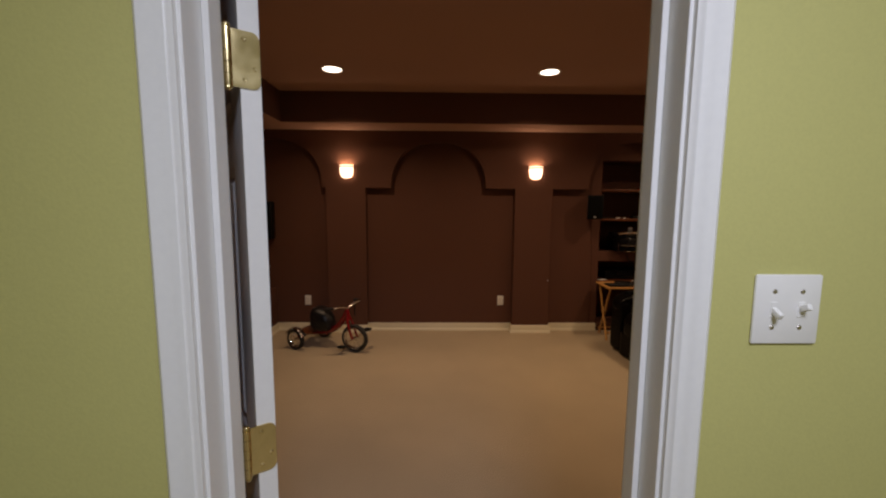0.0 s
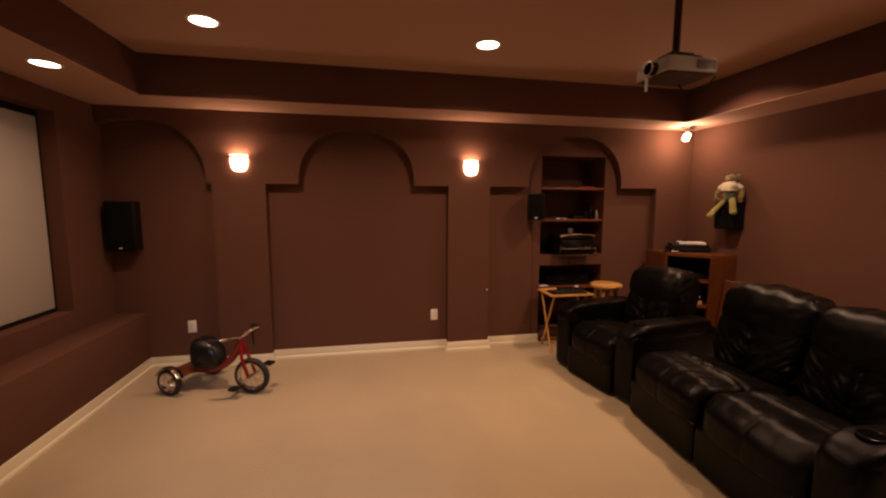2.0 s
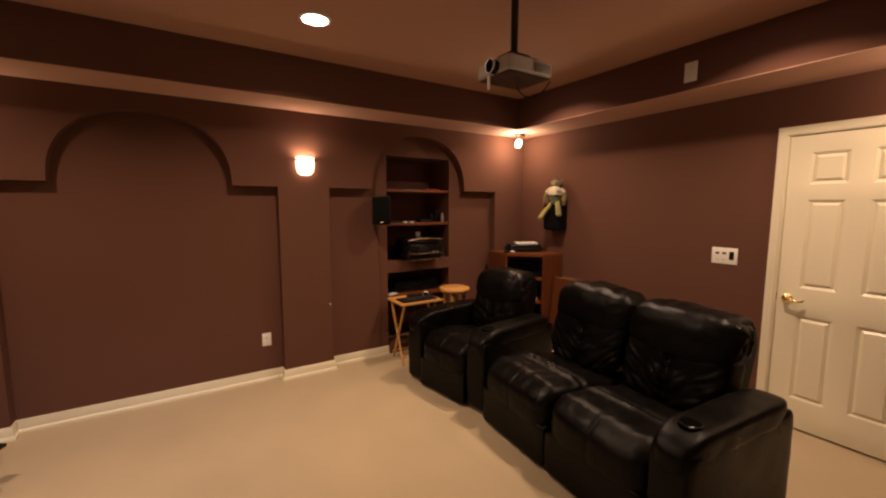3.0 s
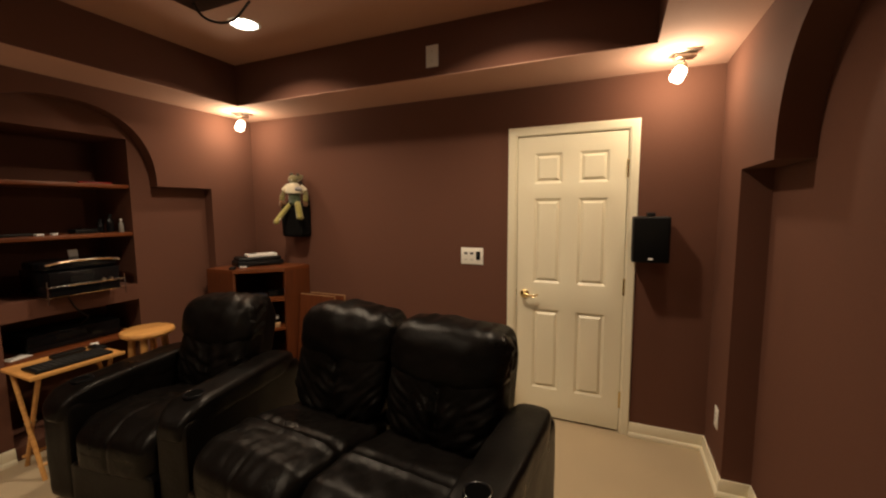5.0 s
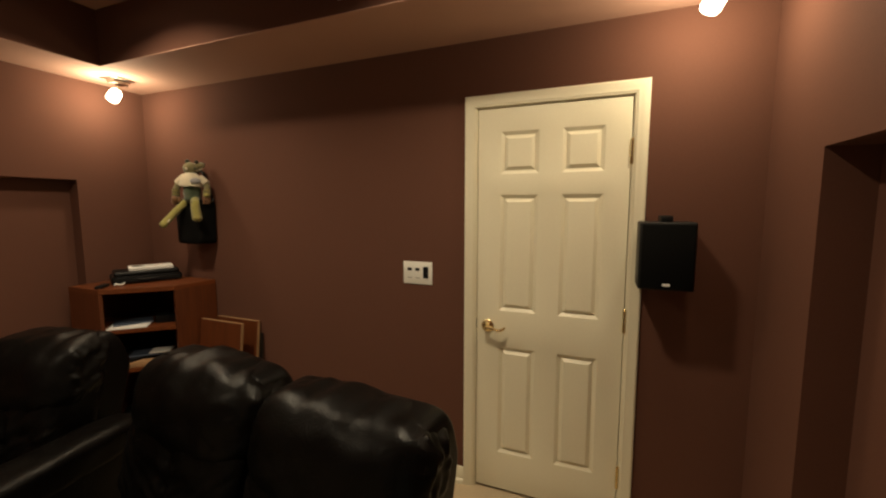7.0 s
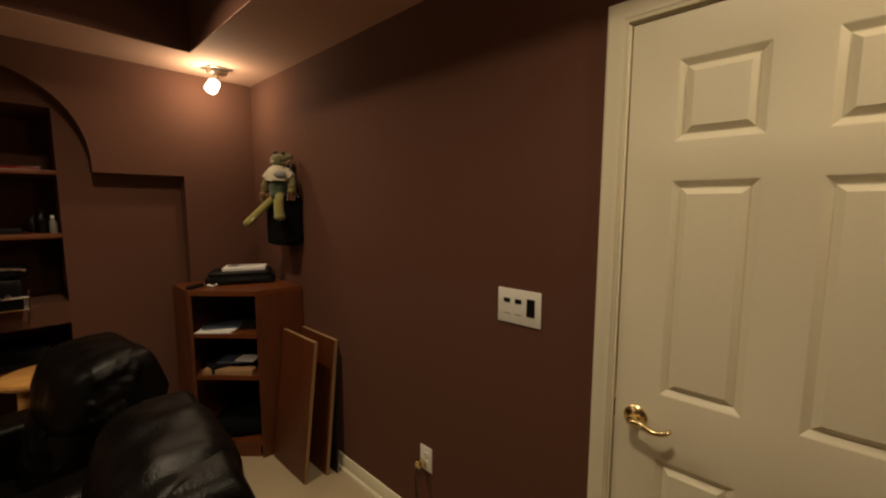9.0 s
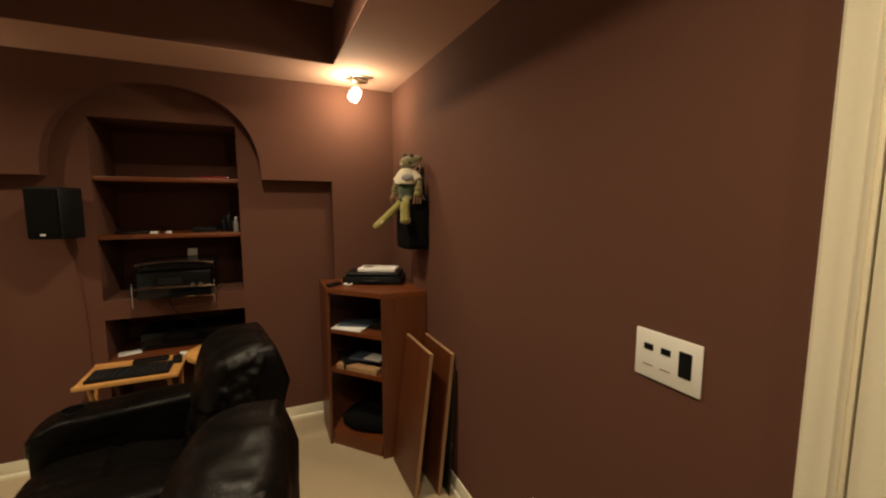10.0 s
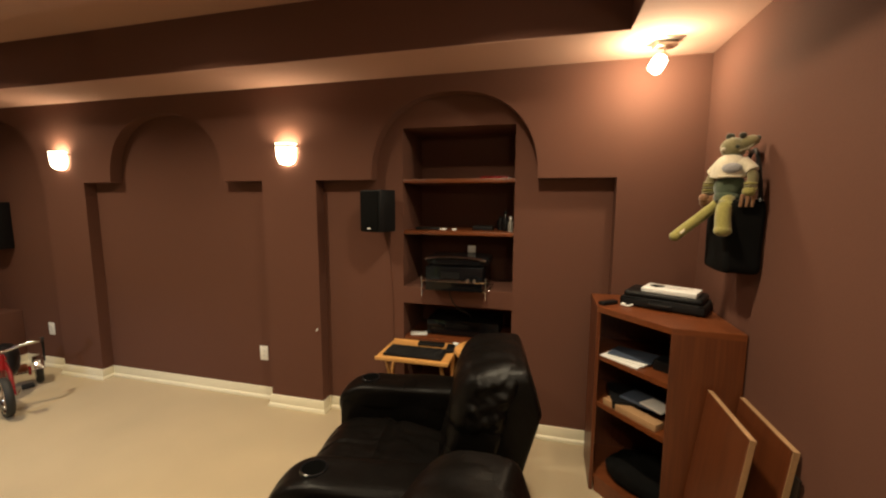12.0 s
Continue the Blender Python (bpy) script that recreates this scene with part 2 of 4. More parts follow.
def slab(outline, axis, lo, hi, bm=None):
    """A flat outline, drawn in the plane across the axis, made thick from lo to hi along it."""
    out = bmesh.new()
    put = {"x": lambda u, v, w: (w, u, v), "y": lambda u, v, w: (u, w, v), "z": lambda u, v, w: (u, v, w)}[axis]
    a = [out.verts.new(put(u, v, lo)) for u, v in outline]
    b = [out.verts.new(put(u, v, hi)) for u, v in outline]
    out.faces.new(a)
    out.faces.new(b[::-1])
    for i in range(len(a)):
        j = (i + 1) % len(a)
        out.faces.new((a[i], b[i], b[j], a[j]))
    return join(bm, out)


def pierced(us, vs, holes, axis, lo, hi):
    """A wall over the grid us x vs, thick from lo to hi along the axis, without the cells named in holes."""
    out = bmesh.new()
    put = {"x": lambda u, v, w: (w, u, v), "y": lambda u, v, w: (u, w, v), "z": lambda u, v, w: (u, v, w)}[axis]
    made = {}

    def vert(i, j, w):
        key = (i, j, w)
        if key not in made:
            made[key] = out.verts.new(put(us[i], vs[j], w))
        return made[key]

    solid = {(i, j) for i in range(len(us) - 1) for j in range(len(vs) - 1)} - set(holes)
    for i, j in solid:
        for w in (lo, hi):
            out.faces.new([vert(i, j, w), vert(i + 1, j, w), vert(i + 1, j + 1, w), vert(i, j + 1, w)])
        for di, dj, e in ((-1, 0, ((i, j), (i, j + 1))), (1, 0, ((i + 1, j), (i + 1, j + 1))), (0, -1, ((i, j), (i + 1, j))), (0, 1, ((i, j + 1), (i + 1, j + 1)))):
            if (i + di, j + dj) not in solid:
                (p, q), (r, s) = e
                out.faces.new([vert(p, q, lo), vert(r, s, lo), vert(r, s, hi), vert(p, q, hi)])
    return out


def profile_run(a, b, profile, inward, bm=None, ma=0, mb=0):
    """A moulding from a to b in plan; profile of (out from the wall, height); inward: unit way off the wall.
    ma, mb: mitres at the ends, 1 round an outer corner, -1 into an inner one."""
    out = bmesh.new()
    a, b, n = Vector((*a, 0)), Vector((*b, 0)), Vector((*inward, 0))
    d = (b - a).normalized()
    rows = [[out.verts.new(p + n * u + d * (s * m * u) + Vector((0, 0, z))) for u, z in profile] for p, s, m in ((a, -1, ma), (b, 1, mb))]
    k = len(profile)
    for j in range(k):
        out.faces.new((rows[0][j], rows[1][j], rows[1][(j + 1) % k], rows[0][(j + 1) % k]))
    out.faces.new(rows[0])
    out.faces.new(rows[1][::-1])
    return join(bm, out)


# ---- the room: floor, walls, ceilings ----
setting("floor", box(-0.6, 6.9, -1.6, 6.6, -0.12, 0.0), CARPET, "beige cut-pile carpet, wall to wall")


def arch(x0, x1, rise, steps=28):
    """Points of a full-shouldered arch over the opening from x0 to x1, from its left foot to its right."""
    c, r = (x0 + x1) / 2, (x1 - x0) / 2
    full = lambda v: math.copysign(abs(v) ** 0.86, v)
    return [(c - r * full(math.cos(math.pi * i / steps)), SPRING + rise * full(math.sin(math.pi * i / steps))) for i in range(steps + 1)]


def arcade(openings):
    """Outline of the arcade: piers from the floor, and between them openings (pier, arch, arch, pier)."""
    line = [(WEST, SOFFIT)]
    for a, b, c, d, rise in openings:
        line += [(a, 0.0), (a, SPRING)] if a > WEST else []
        line += [p for p in arch(b, c, rise) if p[0] >= WEST + 0.01] if b < WEST else arch(b, c, rise)
        line += [(d, SPRING), (d, 0.0)]
    line += [(EAST, 0.0), (EAST, SOFFIT)]
    clean = [line[0]]
    for p in line[1:]:
        if (Vector(p) - Vector(clean[-1])).length > 1e-4:
            clean.append(p)
    return clean


OPENINGS = [(WEST, 0.06, 1.175, 1.215, 0.545), (1.676, 1.972, 3.073, 3.42, 0.52), (3.862, 4.285, 5.378, 5.826, 0.54)]
setting("wall_north_arcade", slab(arcade(OPENINGS), "y", NORTH, NORTH_IN), PAINT, "brown painted arcade of plaster arches on shallow piers", "wall")
setting("wall_south_arcade", slab(arcade(OPENINGS), "y", SOUTH_IN, SOUTH), PAINT, "brown painted arcade of plaster arches on shallow piers", "wall")
# the wall behind the arcade, with the two openings of the built-in shelves
NX0, NX1 = 4.475, 5.235
setting("wall_north", pierced([WEST - 0.25, NX0, NX1, EAST + 0.2], [0, 0.085, 0.868, 0.985, 2.07, 2.9], [(1, 1), (1, 3)], "y", NORTH_IN, NORTH_IN + 0.12),
        PAINT, "brown painted wall with a recessed shelf niche", "wall")
# south wall with the doorway to the hall
DX0, DX1, DTOP = 2.111, 2.873, 2.06
setting("wall_south", pierced([WEST - 0.25, DX0 - 0.02, DX1 + 0.02, EAST + 0.2], [0, DTOP + 0.02, 2.9], [(1, 0)], "y", HALL + 0.012, SOUTH_IN), PAINT,
        "brown painted wall with a doorway", "wall")
setting("wall_hall", pierced([-0.6, DX0 - 0.02, DX1 + 0.02, 5.2], [0, DTOP + 0.02, 2.5], [(1, 0)], "y", HALL, HALL + 0.012), GREEN, "bright green painted hall wall", "wall")
# west wall with the niche of the screen
SY0, SY1, SZ0, SZ1 = 2.68, 5.31, 0.70, 2.225
setting("wall_west", pierced([1.6, SY0, SY1, 6.1], [0, SZ0, SZ1, 2.9], [(1, 1)], "x", WEST - 0.13, WEST), PAINT, "brown painted wall with a recess for the screen", "wall")
setting("wall_west_backing", box(WEST - 0.19, WEST - 0.13, 1.6, 6.1, 0, 2.9), PAINT, "plain brown wall behind the screen recess", "wall")
setting("screen_ledge", box(WEST, BENCH, SOUTH_IN, NORTH_IN, 0, BENCH_TOP, 0.008), PAINT, "brown painted built-in ledge below the screen", "ledge")
# east wall with the door
EY0, EY1, ETOP = 2.430, 3.152, 2.04
setting("wall_east", pierced([1.6, EY0 - 0.015, EY1 + 0.015, 6.1], [0, ETOP + 0.015, 2.9], [(1, 0)], "x", EAST, EAST + 0.12), PAINT, "brown painted wall with a door", "wall")
# ceilings
bm = pierced([WEST - 0.05, TX0, TX1, EAST + 0.05], [SOUTH_IN - 0.05, TY0, TY1, NORTH_IN + 0.05], [(1, 1)], "z", SOFFIT, SOFFIT + 0.004)
setting("ceiling_soffit", bm, CEIL, "tan-brown painted lowered soffit round the room", "ceiling")
bm = pierced([TX0 - 0.06, TX0 - 0.001, TX1 + 0.001, TX1 + 0.06], [TY0 - 0.06, TY0 - 0.001, TY1 + 0.001, TY1 + 0.06], [(1, 1)], "z", SOFFIT + 0.004, TRAY)
setting("trim_tray", bm, PAINT, "dark brown painted sides of the ceiling tray", "trim")
setting("ceiling", box(TX0 - 0.06, TX1 + 0.06, TY0 - 0.06, TY1 + 0.06, TRAY, TRAY + 0.06), CEIL, "tan-brown painted tray ceiling", "ceiling")
setting("ceiling_upper", box(-0.6, 6.9, 1.2, 6.7, 2.9, 2.96), WHITE_CEIL, "plain floor structure above", "ceiling")
# hall behind the camera
setting("wall_hall_west", box(0.55, 0.65, -1.5, HALL, 0, 2.5), GREEN, "bright green painted hall wall", "wall")
setting("wall_hall_east", box(4.3, 4.4, -1.5, HALL, 0, 2.5), GREEN, "bright green painted hall wall", "wall")
setting("wall_hall_south", box(0.55, 4.4, -1.6, -1.5, 0, 2.5), GREEN, "bright green painted hall wall", "wall")
setting("ceiling_hall", box(0.55, 4.4, -1.6, HALL, 2.45, 2.5), WHITE_CEIL, "white painted hall ceiling", "ceiling")

# baseboards
BASE = [(0.0, 0.0), (0.026, 0.0), (0.026, 0.012), (0.020, 0.024), (0.014, 0.028), (0.014, 0.072), (0.009, 0.082), (0.007, 0.090), (0.0, 0.092)]


def baseboard(runs, name, label):
    bm = bmesh.new()
    for a, b, way, ma, mb in runs:
        profile_run(a, b, BASE, way, bm, ma, mb)
    setting(name, bm, CREAM, label, "baseboard", 50)


PIERS = [(1.215, 1.676), (3.42, 3.862), (5.826, EAST)]


def arcade_runs(face, back, way, gaps):
    """Baseboards along the piers and the wall behind them; gaps: stretches of the back wall without one."""
    runs, left = [], BENCH
    for x0, x1 in PIERS:
        last = x1 == EAST
        runs.append(((x0, face), (x1, face), (0, way), 1, -1 if last else 1))
        runs.append(((x0, face), (x0, back), (-1, 0), 1, -1))
        if not last:
            runs.append(((x1, face), (x1, back), (1, 0), 1, -1))
        ends = [left] + [v for g in gaps if left < g[0] < x0 for v in g] + [x0]
        for a, b in zip(ends[::2], ends[1::2]):
            runs.append(((a, back), (b, back), (0, way), -1 if a == left else 0, -1 if b == x0 else 0))
        left = x1
    return runs


baseboard(arcade_runs(NORTH, NORTH_IN, -1, [(NX0, NX1)]), "baseboard_north", "cream painted moulded baseboard")
baseboard(arcade_runs(SOUTH, SOUTH_IN, 1, [(DX0 - 0.07, DX1 + 0.07)]), "baseboard_south", "cream painted moulded baseboard")
baseboard([((BENCH, SOUTH_IN), (BENCH, NORTH_IN), (1, 0), -1, -1)], "baseboard_west", "cream painted moulded baseboard")
baseboard([((EAST, SOUTH), (EAST, EY0 - 0.062), (-1, 0), -1, 0), ((EAST, EY1 + 0.062), (EAST, NORTH), (-1, 0), 0, -1)], "baseboard_east", "cream painted moulded baseboard")


# ---- doorway from the hall ----
CASING = [(0.0, 0.0), (0.010, 0.0), (0.012, 0.008), (0.015, 0.012), (0.015, 0.030), (0.018, 0.040), (0.018, 0.055), (0.013, 0.062), (0.0, 0.062)]


def casing(axis, wall, u0, u1, top, way, w=0.062):
    """A moulded casing round an opening: the profile swept up, across and down with mitred corners. way: +1 or -1 along the axis."""
    out = bmesh.new()
    rings = []
    for u, z, du, dz in ((u0, 0, -1, 0), (u0, top, -1, 1), (u1, top, 1, 1), (u1, 0, 1, 0)):
        ring = []
        for t, s in CASING:
            s *= w / 0.062
            a, b, c = u + du * s, z + dz * s, wall + way * t
            ring.append(out.verts.new((c, a, b) if axis == "x" else (a, c, b)))
        rings.append(ring)
    k = len(CASING)
    for p, q in zip(rings, rings[1:]):
        for j in range(k):
            out.faces.new((p[j], q[j], q[(j + 1) % k], p[(j + 1) % k]))
    out.faces.new(rings[0])
    out.faces.new(rings[-1])
    return out


def jamb(axis, lo, hi, u0, u1, top, stop):
    """The lining of an opening, with its door stop; lo to hi through the wall."""
    bm = bmesh.new()
    put = (lambda a, b, c, d, e, f: box(c, d, a, b, e, f, 0.001, 1, bm)) if axis == "x" else (lambda a, b, c, d, e, f: box(a, b, c, d, e, f, 0.001, 1, bm))
    put(u0 - 0.019, u0, lo, hi, 0, top + 0.019)
    put(u1, u1 + 0.019, lo, hi, 0, top + 0.019)
    put(u0 + 0.0005, u1 - 0.0005, lo, hi, top, top + 0.019)
    s0, s1 = stop
    put(u0 + 0.0005, u0 + 0.012, s0, s1, 0, top - 0.0005)
    put(u1 - 0.012, u1 - 0.0005, s0, s1, 0, top - 0.0005)
    put(u0 + 0.0125, u1 - 0.0125, s0, s1, top - 0.012, top - 0.0005)
    return bm


frame_1 = thing("door_frame", pose(0, 0, 0), "white painted moulded door frame between hall and theatre", "door frame")
frame_1["kind"] = "structure"
part("casing", casing("y", HALL, DX0 - 0.006, DX1 + 0.006, DTOP + 0.006, -1, 0.055), WHITE, frame_1)
part("casing", casing("y", SOUTH_IN, DX0 - 0.006, DX1 + 0.006, DTOP + 0.006, 1), WHITE, frame_1)
part("jamb", jamb("y", HALL, SOUTH_IN, DX0, DX1, DTOP, (HALL + 0.054, SOUTH_IN - 0.028)), WHITE, frame_1)


def six_panel_door(width, height, thick, panels_y, panels_z):
    """A moulded six-panel door leaf: x thick, y across, z up. Panels are sunk with bevelled fields on both faces."""
    ys = [0.0] + [v for p in panels_y for v in p] + [width]
    zs = [0.0] + [v for p in panels_z for v in p] + [height]
    out = bmesh.new()
    for face, s in ((thick, -1), (0.0, 1)):
        grid = [[out.verts.new((face, y, z)) for z in zs] for y in ys]
        for i in range(len(ys) - 1):
            for j in range(len(zs) - 1):
                quad = [grid[i][j], grid[i + 1][j], grid[i + 1][j + 1], grid[i][j + 1]]
                if i % 2 and j % 2:
                    y0, y1, z0, z1 = ys[i], ys[i + 1], zs[j], zs[j + 1]
                    rim = quad
                    for inset, deep in ((0.005, 0.003), (0.019, 0.013), (0.022, 0.013), (0.038, 0.001)):
                        ring = [out.verts.new((face + s * deep, y, z)) for y, z in ((y0 + inset, z0 + inset), (y1 - inset, z0 + inset), (y1 - inset, z1 - inset), (y0 + inset, z1 - inset))]
                        for k in range(4):
                            out.faces.new((rim[k], rim[(k + 1) % 4], ring[(k + 1) % 4], ring[k]))
                        rim = ring
                    out.faces.new(rim)
                else:
                    out.faces.new(quad)
    bmesh.ops.bridge_loops(out, edges=[ed for ed in out.edges if ed.is_boundary])
    return out


def lever(parent, face, y, z, way, turn):
    """Brass lever handle on the face x=face; way: the side it stands on; turn: the side to which it points along y."""
    out = face + way * 0.002
    rose = part("rose", lathe([(0, 0), (0.033, 0), (0.033, 0.004), (0.028, 0.009), (0.014, 0.014), (0.012, 0.04), (0.0, 0.042)], 28, None,
                              Matrix.Translation((face, y, z)) @ Matrix.Rotation(way * math.pi / 2, 4, "Y")), BRASS, parent, "polished brass rose")
    x = face + way * 0.045
    part("lever", tube([(x - way * 0.012, y, z), (x, y, z), (x + way * 0.004, y + turn * 0.025, z + 0.006), (x + way * 0.004, y + turn * 0.055, z - 0.008),
                        (x + way * 0.002, y + turn * 0.082, z - 0.006), (x, y + turn * 0.096, z + 0.004), (x - way * 0.010, y + turn * 0.099, z + 0.006)], 0.010, 12, None, 0.006), BRASS, parent, "curved brass lever")


def hinge(parent, x, y, z, leaf):
    """Brass butt hinge: knuckles, finials and a leaf let into the door; leaf(bm) adds the leaf."""
    bm = bmesh.new()
    for k in range(5):
        rod((x, y, z - 0.05 + 0.0202 * k), (x, y, z - 0.05 + 0.0202 * k + 0.0192), 0.0075, 14, bm)
    for s in (-1, 1):
        bmesh.ops.create_uvsphere(bm, u_segments=10, v_segments=6, radius=0.007, matrix=Matrix.Translation((x, y, z + s * 0.053)))
    leaf(bm)
    return part("hinge", bm, BRASS, parent, "polished brass butt hinge")


def screws(bm, points, normal):
    for p in points:
        join(bm, lathe([(0, 0.0012), (0.003, 0.0014), (0.0042, 0.0)], 10), Matrix.Translation(p) @ Vector(normal).to_track_quat("Z", "Y").to_matrix().to_4x4())


# the hall door, opened far back into the room; leaf along +y from the hinge pin, turned about it
OPEN = 34.5
leaf_w = DX1 - DX0 - 0.006
door_1 = thing("door_1", pose(DX0 + 0.003, SOUTH_IN + 0.009, 0.012, 0, 0, OPEN), "white six-panel hall door standing wide open", "door")
door_1["kind"] = "structure"
PZ = [(0.222, 0.816), (1.006, 1.611), (1.711, 1.924)]
k = leaf_w / 0.708
door_leaf = part("leaf", six_panel_door(leaf_w, 2.036, 0.036, [(0.108 * k, 0.302 * k), (0.406 * k, 0.600 * k)], PZ), WHITE, door_1)
door_leaf.data.transform(Matrix.Translation((0.020, 0.005, 0)))
for z in (0.25, 1.03, 1.795):
    def leaf_plate(bm, z=z):
        # the leaf of the hinge, with its two outer corners rounded off
        line = [(0.004, z - 0.051), (0.004, z + 0.051)]
        line += [(0.0555 - 0.014 + 0.014 * math.sin(radians(a)), z + 0.051 - 0.014 + 0.014 * math.cos(radians(a))) for a in range(0, 91, 15)]
        line += [(0.0555 - 0.014 + 0.014 * math.cos(radians(a)), z - 0.051 + 0.014 - 0.014 * math.sin(radians(a))) for a in range(0, 91, 15)]
        slab(line, "y", 0.0022, 0.0048, bm)
        screws(bm, [(0.028, 0.0022, z - 0.036), (0.046, 0.0022, z - 0.014), (0.028, 0.0022, z + 0.036)], (0, -1, 0))
    hinge(door_1, 0.0, 0.0, z, leaf_plate)
lever(door_1, 0.056, leaf_w - 0.055, 0.925, 1, -1)
lever(door_1, 0.020, leaf_w - 0.055, 0.925, -1, -1)

# the closed door in the east wall
frame_2 = thing("door_frame", pose(0, 0, 0), "cream painted moulded door frame in the brown wall", "door frame")
frame_2["kind"] = "structure"
part("casing", casing("x", EAST, EY0 - 0.006, EY1 + 0.006, ETOP + 0.006, -1, 0.057), CREAM, frame_2)
part("jamb", jamb("x", EAST, EAST + 0.12, EY0, EY1, ETOP, (EAST + 0.045, EAST + 0.075)), CREAM, frame_2)
door_2 = thing("door_2", pose(EAST + 0.004, EY0 + 0.004, 0.016), "closed cream six-panel door with a brass lever", "door")
door_2["kind"] = "structure"
part("leaf", six_panel_door(EY1 - EY0 - 0.008, 2.020, 0.038, [(0.106, 0.300), (0.405, 0.598)], [(a - 0.016, b - 0.016) for a, b in PZ]), CREAM, door_2)
lever(door_2, 0.0, EY1 - EY0 - 0.068, 0.906, -1, -1)
part("latch", box(-0.0006, 0.014, EY1 - EY0 - 0.0085, EY1 - EY0 - 0.0055, 0.885, 0.942, 0.0005, 1), BRASS, door_2, "brass latch plate in the door edge")
for z in (0.22, 1.0, 1.78):
    def frame_plate(bm, z=z):
        box(0.0, 0.001, -0.006, -0.001, z - 0.045, z + 0.045, 0, 1, bm)
    hinge(door_2, -0.006, -0.003, z, frame_plate)
setting("wall_closet", box(EAST + 0.12, EAST + 0.14, 2.2, 3.4, 0, 2.3), PAINT, "plain wall behind the closed door", "wall")


# ---- lamps ----
def can_light(x, y, z, watts, radius=0.078):
    ob = thing("ceiling_light", pose(x, y, z), "round recessed ceiling can light, lit, with a white trim ring", "ceiling light", "recessed can lights")
    part("trim_ring", lathe([(radius, 0.012), (radius, -0.002), (radius + 0.004, -0.005), (radius + 0.016, -0.003), (radius + 0.018, 0.0005), (radius + 0.014, 0.001)], 40), WHITE, ob, "white metal trim ring")
    part("diffuser", lathe([(0, -0.0025), (radius * 0.6, -0.0025), (radius, -0.001), (radius, 0.0005)], 40), CAN_GLOW, ob, "glowing lamp face")
    lamp("can_lamp", "AREA", (x, y, z - 0.012), watts, WARM, 0.13, (x, y, 0), spread=138)


for x, y in ((1.595, 4.65), (3.476, 4.65), (5.30, 4.65), (5.30, 3.03)):
    can_light(x, y, TRAY, CAN_W)
for y in (4.66, 3.79):
    can_light(0.705, y, SOFFIT, WEST_CAN_W, 0.068)


def sconce(x):
    """Half-round glass bowl in a dark metal band, on the pier face."""
    ob = thing("wall_sconce", pose(x, NORTH, 1.92), "lit frosted glass wall sconce with a dark metal band", "wall lamp", "wall sconces")
    part("back_plate", box(-0.045, 0.045, -0.012, 0.0, -0.04, 0.05, 0.004), DARK_METAL, ob)
    bowl = [(0.0, -0.086), (0.032, -0.084), (0.053, -0.074), (0.067, -0.050), (0.073, -0.010), (0.076, 0.058), (0.072, 0.058), (0.069, -0.009), (0.063, -0.047), (0.050, -0.070), (0.0, -0.080)]
    glass = part("glass_bowl", lathe(bowl, 28, None, Matrix.Translation((0, -0.012, 0)) @ Matrix.Rotation(math.pi, 4, "Z"), 180), BOWL_GLOW, ob, "glowing frosted glass bowl")
    part("band", lathe([(0.075, 0.034), (0.083, 0.034), (0.083, 0.048), (0.0755, 0.048), (0.0755, 0.034)], 28, None, Matrix.Translation((0, -0.012, 0)) @ Matrix.Rotation(math.pi, 4, "Z"), 180), DARK_METAL, ob, "dark metal band")
    for a in (-0.06, 0.06):
        part("arm", tube([(a * 0.6, -0.006, 0.03), (a * 1.2, -0.006, 0.041), (a * 1.45, -0.016, 0.041), (a * 1.46, -0.03, 0.041)], 0.005, 8), DARK_METAL, ob)
    lamp("sconce_lamp", "POINT", (x, NORTH - 0.055, 1.945), SCONCE_W, (1.0, 0.75, 0.47), 0.035)


sconce(1.464)
sconce(3.65)


def spot(x, y, lean, turn):
    """A square ceiling canopy with a stem and a tilted glass lamp head."""
    ob = thing("ceiling_spotlight", pose(x, y, SOFFIT, 0, 0, turn), "lit nickel ceiling spotlight with a frosted glass head", "spotlight", "corner spotlights")
    part("canopy", box(-0.065, 0.065, -0.065, 0.065, -0.008, 0.0, 0.002), NICKEL, ob)
    part("housing", box(-0.05, 0.05, -0.03, 0.03, -0.034, -0.008, 0.003), NICKEL, ob)
    bm = rod((0, 0, -0.034), (0, 0, -0.058), 0.006)
    bmesh.ops.create_uvsphere(bm, u_segments=14, v_segments=8, radius=0.011, matrix=Matrix.Translation((0, 0, -0.06)))
    part("stem", bm, CREAM, ob)
    head = Matrix.Translation((0, 0, -0.062)) @ Matrix.Rotation(radians(lean), 4, "Y")
    part("socket", lathe([(0, 0.0), (0.02, 0.0), (0.026, -0.012), (0.026, -0.022), (0, -0.022)], 24, None, head), CREAM, ob)
    glass = part("glass_head", lathe([(0.026, -0.021), (0.032, -0.030), (0.035, -0.055), (0.035, -0.085), (0.031, -0.095), (0.0, -0.098)], 24, None, head), BULB_GLOW, ob, "glowing frosted glass head")
    glass.visible_shadow = False
    tip = ob.matrix_world @ head @ Vector((0, 0, -0.075))
    lamp("spot_lamp", "POINT", tip, SPOT_W, (1.0, 0.77, 0.47), 0.03)


spot(5.975, 5.50, 32, 12)
spot(5.985, 2.18, 28, -80)
lamp("hall_lamp", "AREA", (2.75, 0.55, 2.43), HALL_W, (0.67, 0.79, 1.0), 0.5, (2.75, 0.55, 0))


